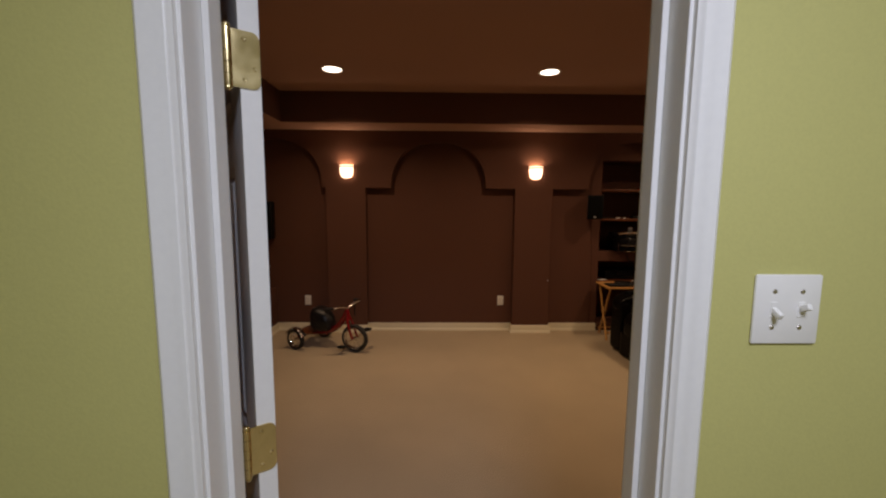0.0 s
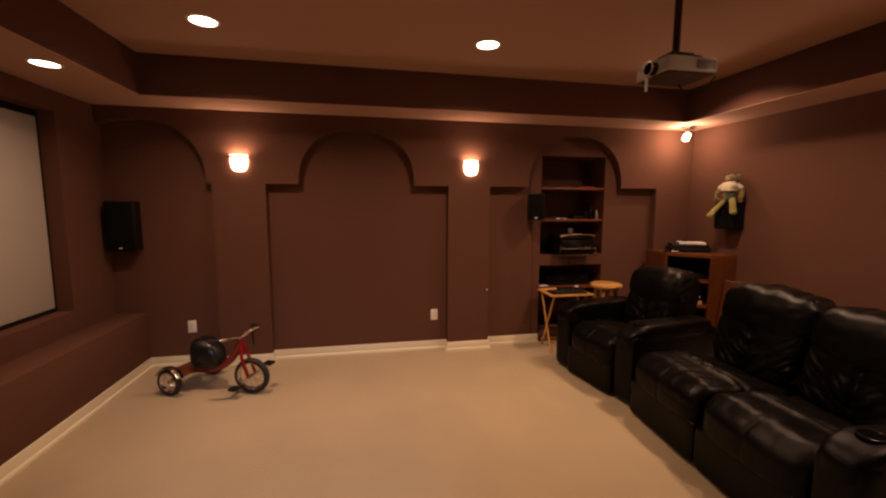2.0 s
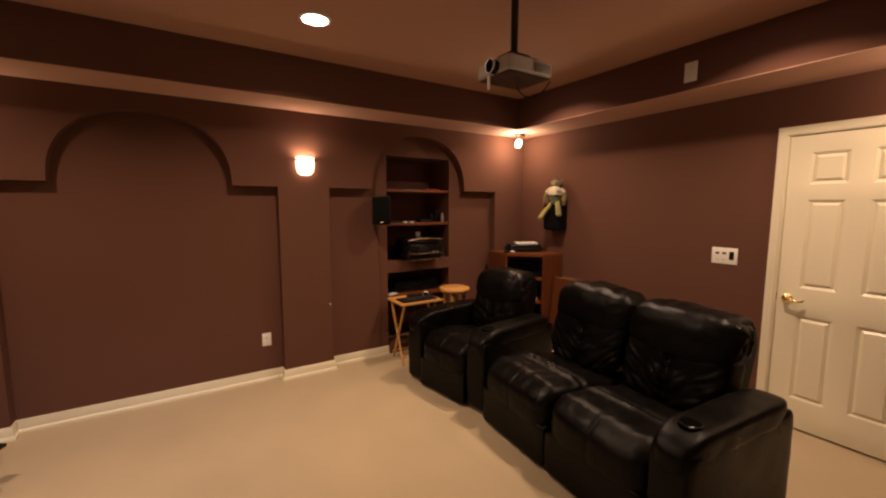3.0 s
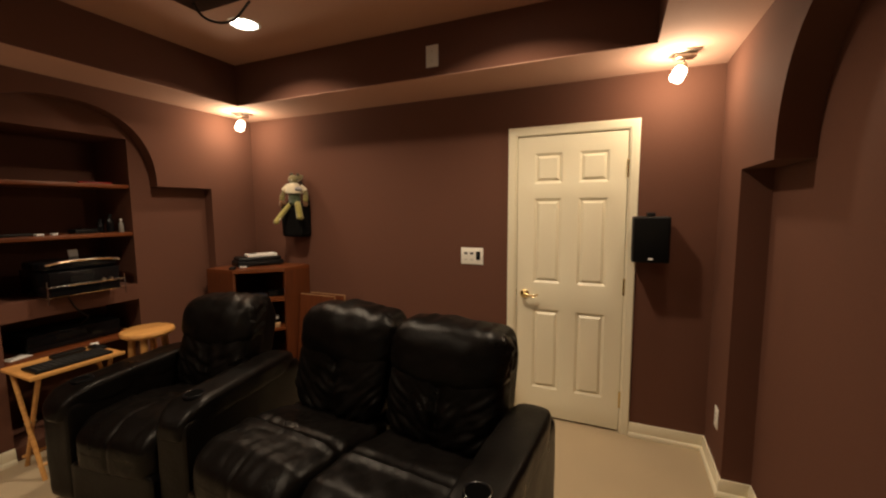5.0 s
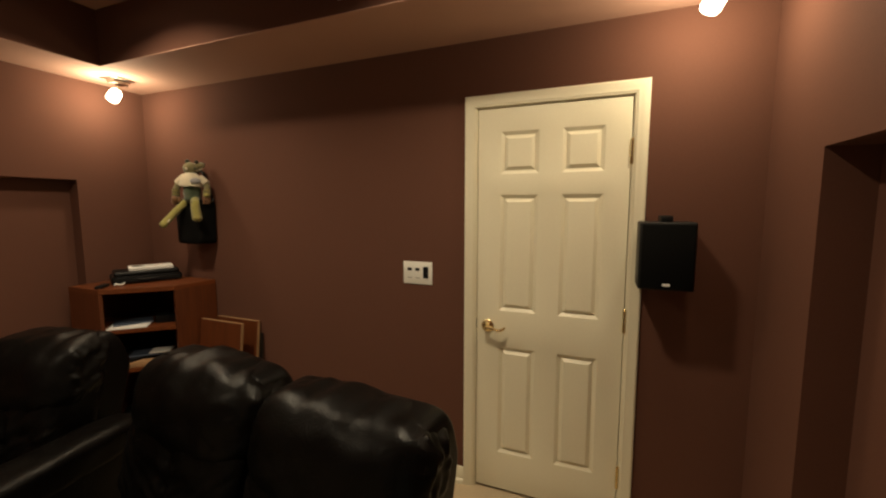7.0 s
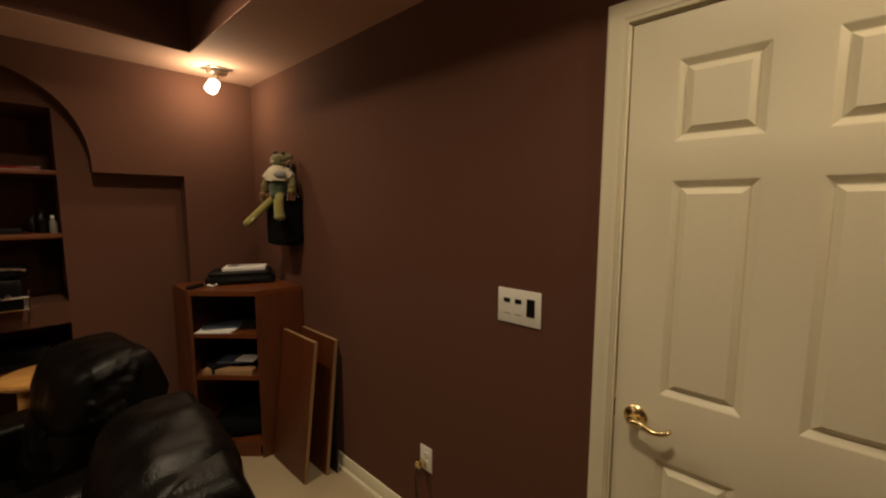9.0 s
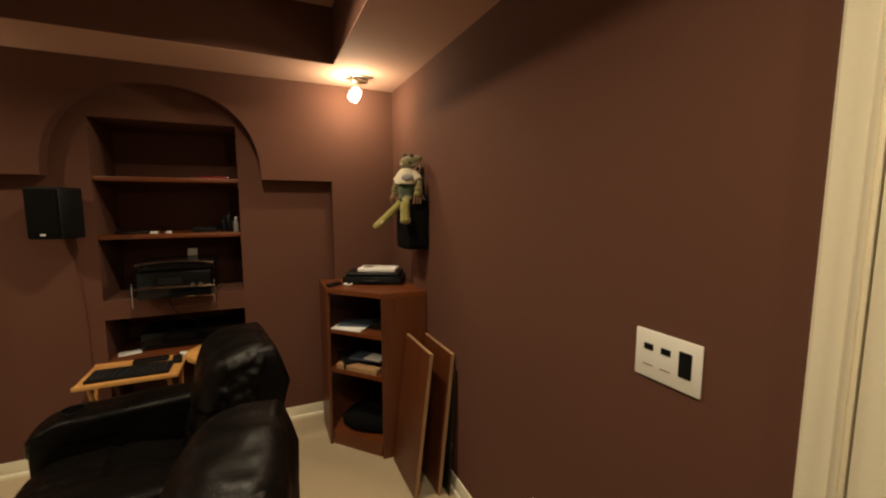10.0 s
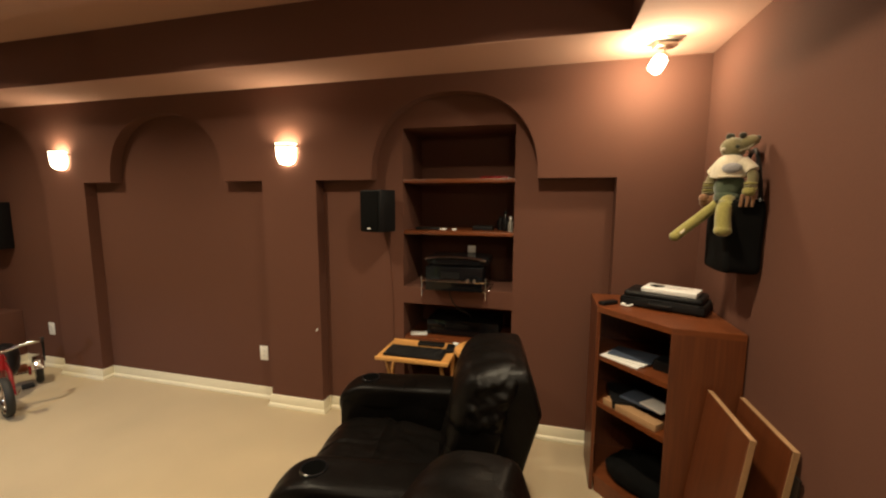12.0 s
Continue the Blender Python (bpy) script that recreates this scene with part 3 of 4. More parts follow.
# ---- screen wall ----
screen = thing("projection_screen", pose(WEST - 0.128, 0, 0), "large pale grey fixed projection screen in a wall recess", "screen")
part("fabric", box(0.0, 0.010, SY0 + 0.03, SY1 - 0.01, SZ0 + 0.03, SZ1 - 0.05, 0.002), SCREEN, screen)
# the border's wider top strip stands in for shade under the recess top
bm = pierced([SY0 + 0.002, SY0 + 0.031, SY1 - 0.011, SY1 - 0.002], [SZ0 + 0.002, SZ0 + 0.031, SZ1 - 0.051, SZ1 - 0.002], [(1, 1)], "x", 0.0, 0.016)
part("border", bm, BLACK, screen, "black felt border, its wide top strip in place of the recess's shade")


# ---- reclining seats ----
# near-black that puts the shade inside a cup holder into a flat disc
WELL_SHADE = material("cup_well_shade", (0.0015, 0.0015, 0.0015), 0.95, spec=0.03, vary=0.1, bump=0.0)


def lean(base, slope, then=None):
    def shape(v):
        w = then(v) if then else v
        return Vector((w.x + max(w.z - base, 0) * slope, w.y, w.z))
    return shape


def seat_unit(parent, y0, y1, seed, up=0.0, bulge=0.092):
    """One reclining place: seat, footrest panel, lumbar and head cushions and the back shell."""
    m, c = 0.001, (y0 + y1) / 2
    half = (y1 - y0) / 2

    def roll(v):
        # the front rolls over into the footrest, a piped seam crosses the seat, and behind it the seat sinks to the back
        top = min(1.0, max(0.0, (v.z - 0.33) / 0.08))
        front = max(0.0, (0.17 - v.x) / 0.19)
        back = min(1.0, max(0.0, (v.x - 0.30) / 0.30))
        side = max(0.0, abs(v.y - c) / half - 0.72) / 0.28
        seam = 0.009 * math.exp(-((v.x - 0.285) / 0.016) ** 2) - 0.012 * math.exp(-((v.x - 0.325) / 0.020) ** 2)
        ridge = 0.008 * math.exp(-((v.x - 0.10) / 0.045) ** 2)
        cross = -0.006 * math.exp(-((v.y - c) / 0.007) ** 2) if v.x < 0.285 else 0.0
        crease = 0.005 * noise.noise(Vector((v.x * 9 + seed, v.y * 20, v.z * 5))) + 0.0025 * noise.noise(Vector((v.x * 26, v.y * 34 + seed, 1.0)))
        dx = 0.006 * math.exp(-((v.y - c) / 0.007) ** 2) if v.x < 0.05 else 0.0
        drop = -0.060 * front ** 2 - 0.050 * back * back * (3 - 2 * back) - 0.014 * side * side
        return v + Vector((dx + 0.3 * crease, 0, top * (seam + ridge + cross + drop + crease)))

    part("seat_cushion", soft(-0.024, 0.76, y0 + m, y1 - m, 0.215, 0.488, 7, 52, 0.006, 0.004, seed, roll), LEATHER, parent)
    part("footrest_panel", soft(-0.016, 0.09, y0 + m, y1 - m, 0.018, 0.268, 14, 14, 0.004, 0.003, seed + 3), LEATHER, parent)
    part("base", box(0.06, 0.72, y0 + 0.012, y1 - 0.012, 0.025, 0.29, 0.01), BLACK, parent)

    def gathered(v):
        # gathers that slant down from the outer edges towards the middle
        side = abs(v.y - c)
        w = noise.noise(Vector(((v.z - 0.9 * side) * 14 + seed, (v.z + side) * 4, seed)))
        fine = noise.noise(Vector(((v.z - 0.8 * side) * 34 + seed, (v.z + side) * 8, seed + 4)))
        middle = 0.022 * math.exp(-(side / 0.030) ** 2)
        fade = min(1.0, max(0.0, (0.80 - v.z) / 0.2))
        return Vector((v.x + (-0.024 * abs(w) + 0.008 * fine) * fade + (middle if v.x < 0.75 else 0), v.y, v.z))

    part("lumbar_cushion", soft(0.565, 0.80, y0 + 0.012, y1 - 0.012, 0.42, 0.80 + up, 4.5, 46, 0.05, 0.004, seed + 5, lean(0.45, 0.22, gathered)), LEATHER, parent)

    def puckered(v):
        # a full pillow, puckered along its seams at both ends
        end = max(0.0, abs(v.y - c) / half - 0.55) / 0.45
        w = noise.noise(Vector((v.x * 16 + seed, v.y * 8, v.z * 20)))
        top = noise.noise(Vector((v.y * 17 + seed, v.x * 6, 2.0)))
        knot = noise.noise(Vector((v.x * 34, v.y * 10 + seed, v.z * 34)))
        return v + Vector((0.013 * w * end + 0.006 * knot * end, 0.012 * (w + 0.8 * knot) * end * (1 if v.y > c else -1), 0.007 * top * max(0.0, (v.z - 0.86) / 0.1) + 0.006 * w * end))

    part("head_cushion", soft(0.552, 0.822, y0 - 0.004, y1 + 0.004, 0.665 + up, 0.975 + up, 3.3, 40, 0.045, 0.009, seed + 8, lean(0.45, 0.22, puckered)), LEATHER, parent)
    def tucked(v):
        # the shell bulges furthest back at shoulder height; it slants forward above and tapers to the base below
        high = 0.80 + up
        return Vector((v.x + bulge - (v.z - high) * 0.30 if v.z > high else v.x + bulge - (high - v.z) * 0.27, v.y, v.z))

    part("back_shell", soft(0.738, 0.885, y0 + 0.02, y1 - 0.02, 0.10, 0.965 + up, 12, 22, 0.006, 0.003, seed + 11, tucked), LEATHER, parent)


def arm_rest(parent, y0, y1, seed):
    """A padded arm; a flat black disc on its front end stands for the shaded cup well."""
    c = (y0 + y1) / 2
    part("arm_side", soft(0.004, 0.90, y0, y1, 0.012, 0.56, 14, 16, 0.004, 0.003, seed), LEATHER, parent)
    def sag(v):
        drop = 0.05 * max(0.0, (0.16 - v.x) / 0.16) ** 2
        return Vector((v.x, v.y, v.z - drop))
    part("arm_pad", soft(-0.005, 0.86, y0 - 0.003, y1 + 0.003, 0.49, 0.626, 5, 26, 0.02, 0.006, seed + 1, sag), LEATHER, parent)
    at = Matrix.Translation((0.15, c, 0.630))
    cup = part("cup_holder", lathe([(0.050, -0.012), (0.049, 0.001), (0.046, 0.003), (0.042, 0.002), (0.041, 0.0005), (0.0, 0.0005)], 32, None, at), WELL_SHADE, parent, "cup holder as a flat disc, black for the shade of its well")
    part("rim", lathe([(0.041, 0.0015), (0.0425, 0.0042), (0.0455, 0.0050), (0.0490, 0.0036), (0.0510, -0.004)], 32, None, at), GLOSS, cup, "shiny black rim")


chair = thing("recliner", pose(4.450, 4.745, 0, 0, 0, 9), "black leather reclining theatre chair with cup holders", "recliner")
seat_unit(chair, -0.27, 0.27, 1.0)
arm_rest(chair, 0.275, 0.475, 21.0)
arm_rest(chair, -0.475, -0.275, 23.0)
love = thing("loveseat", pose(4.452, 3.60, 0, 0, 0, -4.6), "black leather two-seat reclining theatre sofa", "sofa")
seat_unit(love, 0.012, 0.655, 31.0, 0.018, 0.062)
seat_unit(love, -0.632, 0.006, 37.0, 0.008, 0.062)
arm_rest(love, -0.815, -0.622, 43.0)


# ---- corner cabinet and what leans on it ----
cab = thing("corner_cabinet", pose(0, 0, 0), "cherry wood corner shelf cabinet, open in front", "cabinet")
A, B, C, D, E5 = (5.714, 5.408), (5.985, 5.107), (6.262, 5.085), (6.262, 5.72), (5.714, 5.72)


def inset(d):
    return [(A[0] + d, A[1] + 0.004), (B[0] + 0.002, B[1] + d), (C[0] - 0.002, C[1] + d), (D[0] - 0.002, D[1] - 0.004), (E5[0] + d, E5[1] - 0.004)]


part("top", slab([A, B, C, D, E5], "z", 1.012, 1.040), CHERRY_H, cab)
for name, z0, z1 in (("shelf", 0.752, 0.776), ("shelf", 0.492, 0.516), ("bottom", 0.07, 0.095)):
    part(name, slab(inset(0.018), "z", z0, z1), CHERRY_H, cab)
part("side_panel", slab([A, (A[0] + 0.018, A[1] - 0.006), (E5[0] + 0.018, E5[1]), E5], "z", 0, 1.012), CHERRY, cab)
part("side_panel", slab([B, C, (C[0], C[1] + 0.018), (B[0] + 0.004, B[1] + 0.020)], "z", 0, 1.012), CHERRY, cab)
part("back_panel", box(5.732, 6.262, 5.705, 5.715, 0.0, 1.012), CHERRY, cab)
part("back_panel", box(6.250, 6.262, 5.11, 5.705, 0.0, 1.012), CHERRY, cab)
d = (Vector(B) - Vector(A)).normalized()
part("kick_board", slab([(A[0] + 0.02 * d.x + 0.012, A[1] + 0.02 * d.y + 0.012), (B[0] - 0.02 * d.x + 0.012, B[1] - 0.02 * d.y + 0.012), (B[0] - 0.02 * d.x + 0.022, B[1] - 0.02 * d.y + 0.022),
                         (A[0] + 0.02 * d.x + 0.022, A[1] + 0.02 * d.y + 0.022)], "z", 0.0, 0.07), CHERRY_H, cab)


def leaning_board(x_foot, x_top, y0, y1, high):
    a = math.degrees(math.asin((x_top - x_foot) / high))
    ob = thing("wooden_board", pose(x_foot, 0, 0.0, 0, a, 0), "cherry veneer cabinet board leaning against the wall", "board", "leaning boards")
    part("panel", box(-0.018, 0.0, y0 + 0.003, y1, 0.003, high - 0.003, 0.001, 1), CHERRY, ob)
    part("edge", box(-0.0182, 0.0002, y0, y0 + 0.003, 0.002, high, 0), EDGE, ob, "raw light edge")
    part("edge", box(-0.0182, 0.0002, y0 + 0.003, y1, high - 0.003, high, 0), EDGE, ob, "raw light edge")


leaning_board(6.055, 6.148, 4.70, 5.075, 0.795)
leaning_board(6.180, 6.262, 4.68, 5.06, 0.785)
panel = thing("metal_panel", pose(6.222, 0, 0.0, 0, math.degrees(math.asin(0.040 / 0.70)), 0), "thin black metal panel leaning behind the boards", "panel")
part("sheet", box(-0.006, 0.0, 4.655, 5.00, 0.002, 0.70, 0.001, 1), DARK_METAL, panel)
for z in (0.10, 0.27, 0.44):
    part("clip", box(-0.010, 0.002, 4.652, 4.672, z, z + 0.035, 0.002, 1), DARK_METAL, panel, "dark metal clip")


# ---- the built-in shelf niche ----
NB = 6.28
DEEP = NORTH_IN + 0.12
for x0, x1, y0, y1, z0, z1, what in ((NX0 - 0.02, NX0, DEEP, NB, 0.06, 2.10, "side"), (NX1, NX1 + 0.02, DEEP, NB, 0.06, 2.10, "side"),
                                     (NX0 - 0.02, NX1 + 0.02, NB, NB + 0.02, 0.06, 2.10, "back"), (NX0, NX1, DEEP, NB, 2.07, 2.09, "top"),
                                     (NX0, NX1, DEEP, NB, 0.868, 0.985, "sill"), (NX0, NX1, DEEP, NB, 0.06, 0.085, "bottom")):
    setting("wall_niche_" + what, box(x0, x1, y0, y1, z0, z1), PAINT, "brown painted lining of the shelf niche", "wall")
for z in (1.733, 1.382, 0.618):
    solo("shelf_board", box(NX0 + 0.001, NX1 - 0.001, 0, NB - NORTH_IN - 0.012, -0.026, 0.0, 0.002), CHERRY_H, pose(0, NORTH_IN + 0.008, z), "cherry wood shelf board in the wall niche", "shelf", "niche shelves")


def device(name, x0, x1, y0, y1, z, high, label, category, mat=BLACK, knobs=0, strip=None):
    """A flat electronic box with feet, a glossy front and a few keys; the front faces -y."""
    ob = thing(name, pose((x0 + x1) / 2, y0, z), label, category)
    w, d = (x1 - x0) / 2, y1 - y0
    part("body", box(-w, w, 0.006, d, 0.006, high, 0.003), mat, ob)
    part("front_panel", box(-w, w, 0.0, 0.006, 0.008, high - 0.001, 0.0015), GLOSS, ob, "glossy black front")
    part("display", box(-w * 0.45, w * 0.2, -0.001, 0.0005, high * 0.55, high * 0.8), BLACK, ob)
    for a in (-w * 0.85, w * 0.85):
        part("foot", lathe([(0, 0), (0.012, 0), (0.013, 0.007), (0, 0.007)], 12, None, Matrix.Translation((a, d * 0.5, 0))), RUBBER, ob)
    for i in range(knobs):
        part("knob", lathe([(0, 0.012), (0.010, 0.012), (0.011, 0)], 16, None, Matrix.Translation((w * (0.5 + 0.22 * i), 0, high * 0.5)) @ Matrix.Rotation(math.pi / 2, 4, "X")), NICKEL, ob)
    if strip:
        part("trim_strip", box(-w, w, -0.0015, 0.0005, strip, strip + 0.005), CHROME, ob, "thin bright trim line")
    return ob


rack = thing("wire_rack", pose(4.865, 5.70, 0.985), "chrome wire rack hanging out over the niche sill", "rack")
for a in (-0.212, 0.212):
    part("upright", tube([(a, 0.0, -0.028), (a, 0.0, 0.105), (a, 0.004, 0.117)], 0.003, 8), CHROME, rack)
    part("side_rail", rod((a, 0.0, 0.004), (a, 0.40, 0.004), 0.003, 8), CHROME, rack)
for z in (0.080,):
    part("cross_rail", rod((-0.212, 0, z), (0.212, 0, z), 0.003, 8), CHROME, rack)
for i in range(4):
    part("wire", rod((-0.212, 0.08 + 0.09 * i, 0.004), (0.212, 0.08 + 0.09 * i, 0.004), 0.003, 8), CHROME, rack)
amp = device("av_receiver", 4.675, 5.055, 5.715, 6.10, 0.993, 0.165, "glossy black audio receiver on a wire rack", "receiver", GLOSS, 2, 0.075)
player = thing("disc_player", pose(4.87, 5.74, 1.158), "rounded glossy black disc player stacked on the receiver", "player")
part("body", soft(-0.215, 0.215, 0.0, 0.32, 0.0, 0.062, 6, 14, 0.0, 0.0), GLOSS, player)
part("trim_strip", tube([(-0.205, -0.003, 0.046), (-0.1, -0.006, 0.064), (0.1, -0.006, 0.064), (0.205, -0.003, 0.046)], 0.007, 8), CHROME, player, "bright curved trim")
device("cable_box", 4.62, 5.14, 5.93, 6.22, 0.618, 0.115, "black cable box on the lower niche shelf", "receiver")
solo("small_card", box(-0.028, 0.028, -0.002, 0.002, 0, 0.05, 0.001), PAPER, pose(4.93, 6.0, 1.222, -12, 0, 0), "small white card propped on the player", "card")


def cable(name, points, r, mat, label):
    return solo(name, tube(points, r, 8), mat, pose(0, 0, 0), label, "cable")


cable("power_cable", [(4.80, 5.832, 0.985), (4.85, 5.825, 0.86), (4.95, 5.90, 0.80), (4.93, 6.0, 0.735)], 0.004, RUBBER, "black cable hanging between the two niche openings")
cable("speaker_cable", [(4.36, NORTH_IN - 0.003, 1.39), (4.38, NORTH_IN - 0.003, 1.15), (4.40, NORTH_IN - 0.003, 0.80), (4.39, NORTH_IN - 0.003, 0.10)], 0.003, PAINT, "thin brown speaker cable running down the wall")


def little(name, x, y, z, w, d, h, mat, label, category, bevel=0.003, turn=0):
    return solo(name, box(-w / 2, w / 2, -d / 2, d / 2, 0, h, min(bevel, w / 3, d / 3, h / 3)), mat, pose(x, y, z, 0, 0, turn), label, category)


little("white_box", 4.735, 5.95, 1.382, 0.040, 0.05, 0.012, PAPER, "small white box on the middle niche shelf", "box")
little("white_box", 4.815, 5.95, 1.382, 0.030, 0.04, 0.012, PAPER, "small white box on the middle niche shelf", "box")
little("remote_control", 4.62, 5.95, 1.382, 0.17, 0.045, 0.018, BLACK, "black remote control lying on the niche shelf", "remote", 0.006, 4)
little("storage_box", 5.01, 6.02, 1.382, 0.14, 0.10, 0.03, BLACK, "flat black box on the middle niche shelf", "box")
little("disc_case", 5.09, 6.02, 1.733, 0.19, 0.13, 0.02, RED, "red disc case lying on the top niche shelf", "disc case", 0.002, -6)
little("paper_sheet", 4.56, 5.93, 0.620, 0.12, 0.09, 0.004, PAPER, "white paper lying on the lower niche shelf", "paper", 0.001, 15)


def bottle(x, y, z, r, h, mat, label, top=PAPER):
    ob = thing("bottle", pose(x, y, z), label, "bottle", "bottles on the niche shelf")
    part("body", lathe([(0, 0), (r, 0), (r * 1.02, h * 0.1), (r, h * 0.62), (r * 0.45, h * 0.8), (r * 0.4, h * 0.86), (0, h * 0.86)], 20), mat, ob)
    part("cap", lathe([(r * 0.48, h * 0.84), (r * 0.5, h), (0, h)], 16), top, ob, "small screw cap")


bottle(5.205, 5.93, 1.382, 0.017, 0.10, GREY, "small white bottle on the niche shelf")
bottle(5.165, 5.99, 1.382, 0.024, 0.135, GLOSS, "dark glass bottle on the niche shelf", BLACK)
bottle(5.125, 6.04, 1.382, 0.022, 0.10, GLOSS, "dark glass bottle on the niche shelf", BLACK)


# ---- loudspeakers ----
def speaker(m, w, d, h, label, bracket="back"):
    """A black cabinet with a cloth grille, facing -y in its own frame, base at its origin."""
    ob = thing("loudspeaker", m, label, "speaker", "loudspeakers")
    part("cabinet", box(-w / 2, w / 2, 0, d, 0, h, 0.008, 3), BLACK, ob)
    part("grille", box(-w / 2 + 0.008, w / 2 - 0.008, -0.012, 0.001, 0.008, h - 0.008, 0.005, 2), GRILLE, ob, "black cloth grille")
    part("badge", box(-0.014, 0.014, -0.014, -0.0115, 0.020, 0.030, 0.001, 1), PAPER, ob, "small pale badge")
    if bracket == "top":
        part("bracket", box(-0.022, 0.022, d - 0.10, d, h, h + 0.025, 0.004), BLACK, ob)
    if bracket == "back":
        part("bracket", box(-0.025, 0.025, d, d + 0.04, h * 0.4, h * 0.65, 0.004), BLACK, ob)
    return ob


speaker(pose(4.325, 5.626, 1.382, 0, 0, -20), 0.172, 0.155, 0.275, "small black wall speaker beside the shelf niche")
speaker(pose(6.08, 2.295, 1.208, 0, 0, -90), 0.205, 0.15, 0.278, "small black wall speaker beside the closed door", "top")
speaker(pose(0.480, 5.70, 1.125, 0, 0, 3), 0.225, 0.132, 0.435, "black wall speaker under the dark corner arch", "none")
speaker(pose(0.735, 3.69, BENCH_TOP, 0, 0, 90), 0.46, 0.36, 0.165, "black centre speaker lying on the ledge under the screen", "none")


# ---- outlets, switches, plates ----
def plate(name, m, w, h, label, category, group=""):
    """A wall plate in the plane y = 0, facing -y, centred on its origin."""
    ob = thing(name, m, label, category, group)
    part("cover", box(-w / 2, w / 2, -0.006, 0, -h / 2, h / 2, 0.003, 2), PLASTIC, ob)
    return ob


def outlet(m):
    ob = plate("wall_outlet", m, 0.074, 0.118, "white plastic duplex wall outlet", "outlet", "wall outlets")
    for z in (-0.02, 0.02):
        socket = part("socket", soft(-0.017, 0.017, -0.0085, -0.004, z - 0.014, z + 0.014, 4, 6), PLASTIC, ob)
        for x in (-0.006, 0.006):
            part("slot", box(x - 0.001, x + 0.001, -0.0092, -0.0082, z - 0.002, z + 0.006), BLACK, socket)
    bm = bmesh.new()
    screws(bm, [(0, -0.006, 0)], (0, -1, 0))
    part("screw", bm, NICKEL, ob)
    return ob


outlet(pose(3.289, NORTH_IN, 0.374))
outlet(pose(0.946, NORTH_IN, 0.374))
outlet(pose(EAST, 3.97, 0.385, 0, 0, -90))
outlet(pose(5.985, SOUTH, 0.357, 0, 0, 180))
outlet(pose(BENCH, 3.905, 0.300, 0, 0, 90))

av = plate("media_plate", pose(EAST, 3.494, 1.181, 0, 0, -90), 0.178, 0.127, "white four-gang media plate with cable openings", "wall plate")
part("port", box(-0.062, -0.036, -0.0075, -0.0055, 0.012, 0.028), BLACK, av, "small black port")
part("port", box(-0.014, 0.012, -0.0075, -0.0055, 0.012, 0.028), BLACK, av, "small black port")
part("opening", box(0.034, 0.066, -0.0075, -0.0055, -0.028, 0.036, 0.002, 1), BLACK, av, "black cable opening")
for x in (-0.049, -0.001):
    part("marking", box(x - 0.014, x + 0.014, -0.0066, -0.0058, -0.030, -0.027), GREY, av)
hi = plate("blank_plate", pose(TX1, 3.592, 2.500, 0, 0, -90), 0.086, 0.134, "white blank wall plate on the tray side", "wall plate")
for z in (-0.03, 0.03):
    bm = bmesh.new()
    screws(bm, [(0, -0.006, z)], (0, -1, 0))
    part("screw", bm, NICKEL, hi)

sw = plate("light_switch", pose(3.066, HALL, 1.377), 0.110, 0.116, "white double toggle light switch on the green wall", "switch")
for x, s in ((-0.023, 1), (0.023, -1)):
    part("toggle_frame", box(x - 0.006, x + 0.006, -0.0072, -0.005, -0.013, 0.013, 0.0008, 1), PLASTIC, sw)
    toggle = box(-0.004, 0.004, -0.019, 0.0, -0.005, 0.005, 0.0015, 2)
    part("toggle", join(None, toggle, pose(x, -0.005, 0, 28 * s, 0, 0)), PLASTIC, sw)
    for z in (-0.030, 0.030):
        bm = bmesh.new()
        screws(bm, [(x, -0.006, z)], (0, -1, 0))
        part("screw", bm, NICKEL, sw)

adapter = thing("plug_adapter", pose(EAST - 0.009, 3.985, 0.366, 0, 0, -90), "yellowish plug with a dark cord in the outlet", "plug")
part("plug", soft(-0.016, 0.016, -0.040, 0.0, -0.018, 0.018, 5, 8), BRASS, adapter)
part("cord", tube([(0, -0.035, -0.01), (0.01, -0.06, -0.03), (0.03, -0.07, -0.14), (0.04, -0.05, -0.25), (0.07, -0.06, -0.362)], 0.004, 8), RUBBER, adapter, "black cord")
solo("cable_stub", tube([(0, 0, 0), (0, -0.012, 0), (0.003, -0.022, -0.003)], 0.005, 8), PAPER, pose(3.836, NORTH, 0.645), "short white cable end in the pier", "cable")


# ---- projector ----
pj = thing("projector", pose(4.26, 3.73, TRAY), "grey projector hanging from the ceiling on a dark pole", "projector")
part("ceiling_plate", lathe([(0, 0), (0.06, 0), (0.058, -0.012), (0.02, -0.02), (0, -0.02)], 28), DARK_METAL, pj)
part("pole", rod((0, 0, -0.015), (0, 0, -0.33), 0.019, 18), DARK_METAL, pj)
part("mount", box(-0.07, 0.07, -0.055, 0.055, -0.362, -0.335, 0.006), DARK_METAL, pj)
for a, b in ((-0.05, -0.1), (0.05, -0.1), (-0.05, 0.1), (0.05, 0.1)):
    part("mount_arm", tube([(a * 0.5, b * 0.3, -0.35), (a * 1.6, b * 0.8, -0.36), (a * 1.9, b * 0.9, -0.38)], 0.006, 8), DARK_METAL, pj)
part("body", soft(-0.150, 0.160, -0.130, 0.130, -0.458, -0.380, 12, 14, 0.01), SILVER, pj)
# dark sheet below the silver body: shade of the underside given as colour
part("underside_shade", box(-0.140, 0.150, -0.120, 0.120, -0.4625, -0.4575, 0.002, 1), DARK_METAL, pj, "glossy underside, its shade put in as dark metal")
part("vent", box(0.02, 0.13, -0.138, -0.1335, -0.445, -0.400, 0.002), GREY, pj, "grey vent grille")
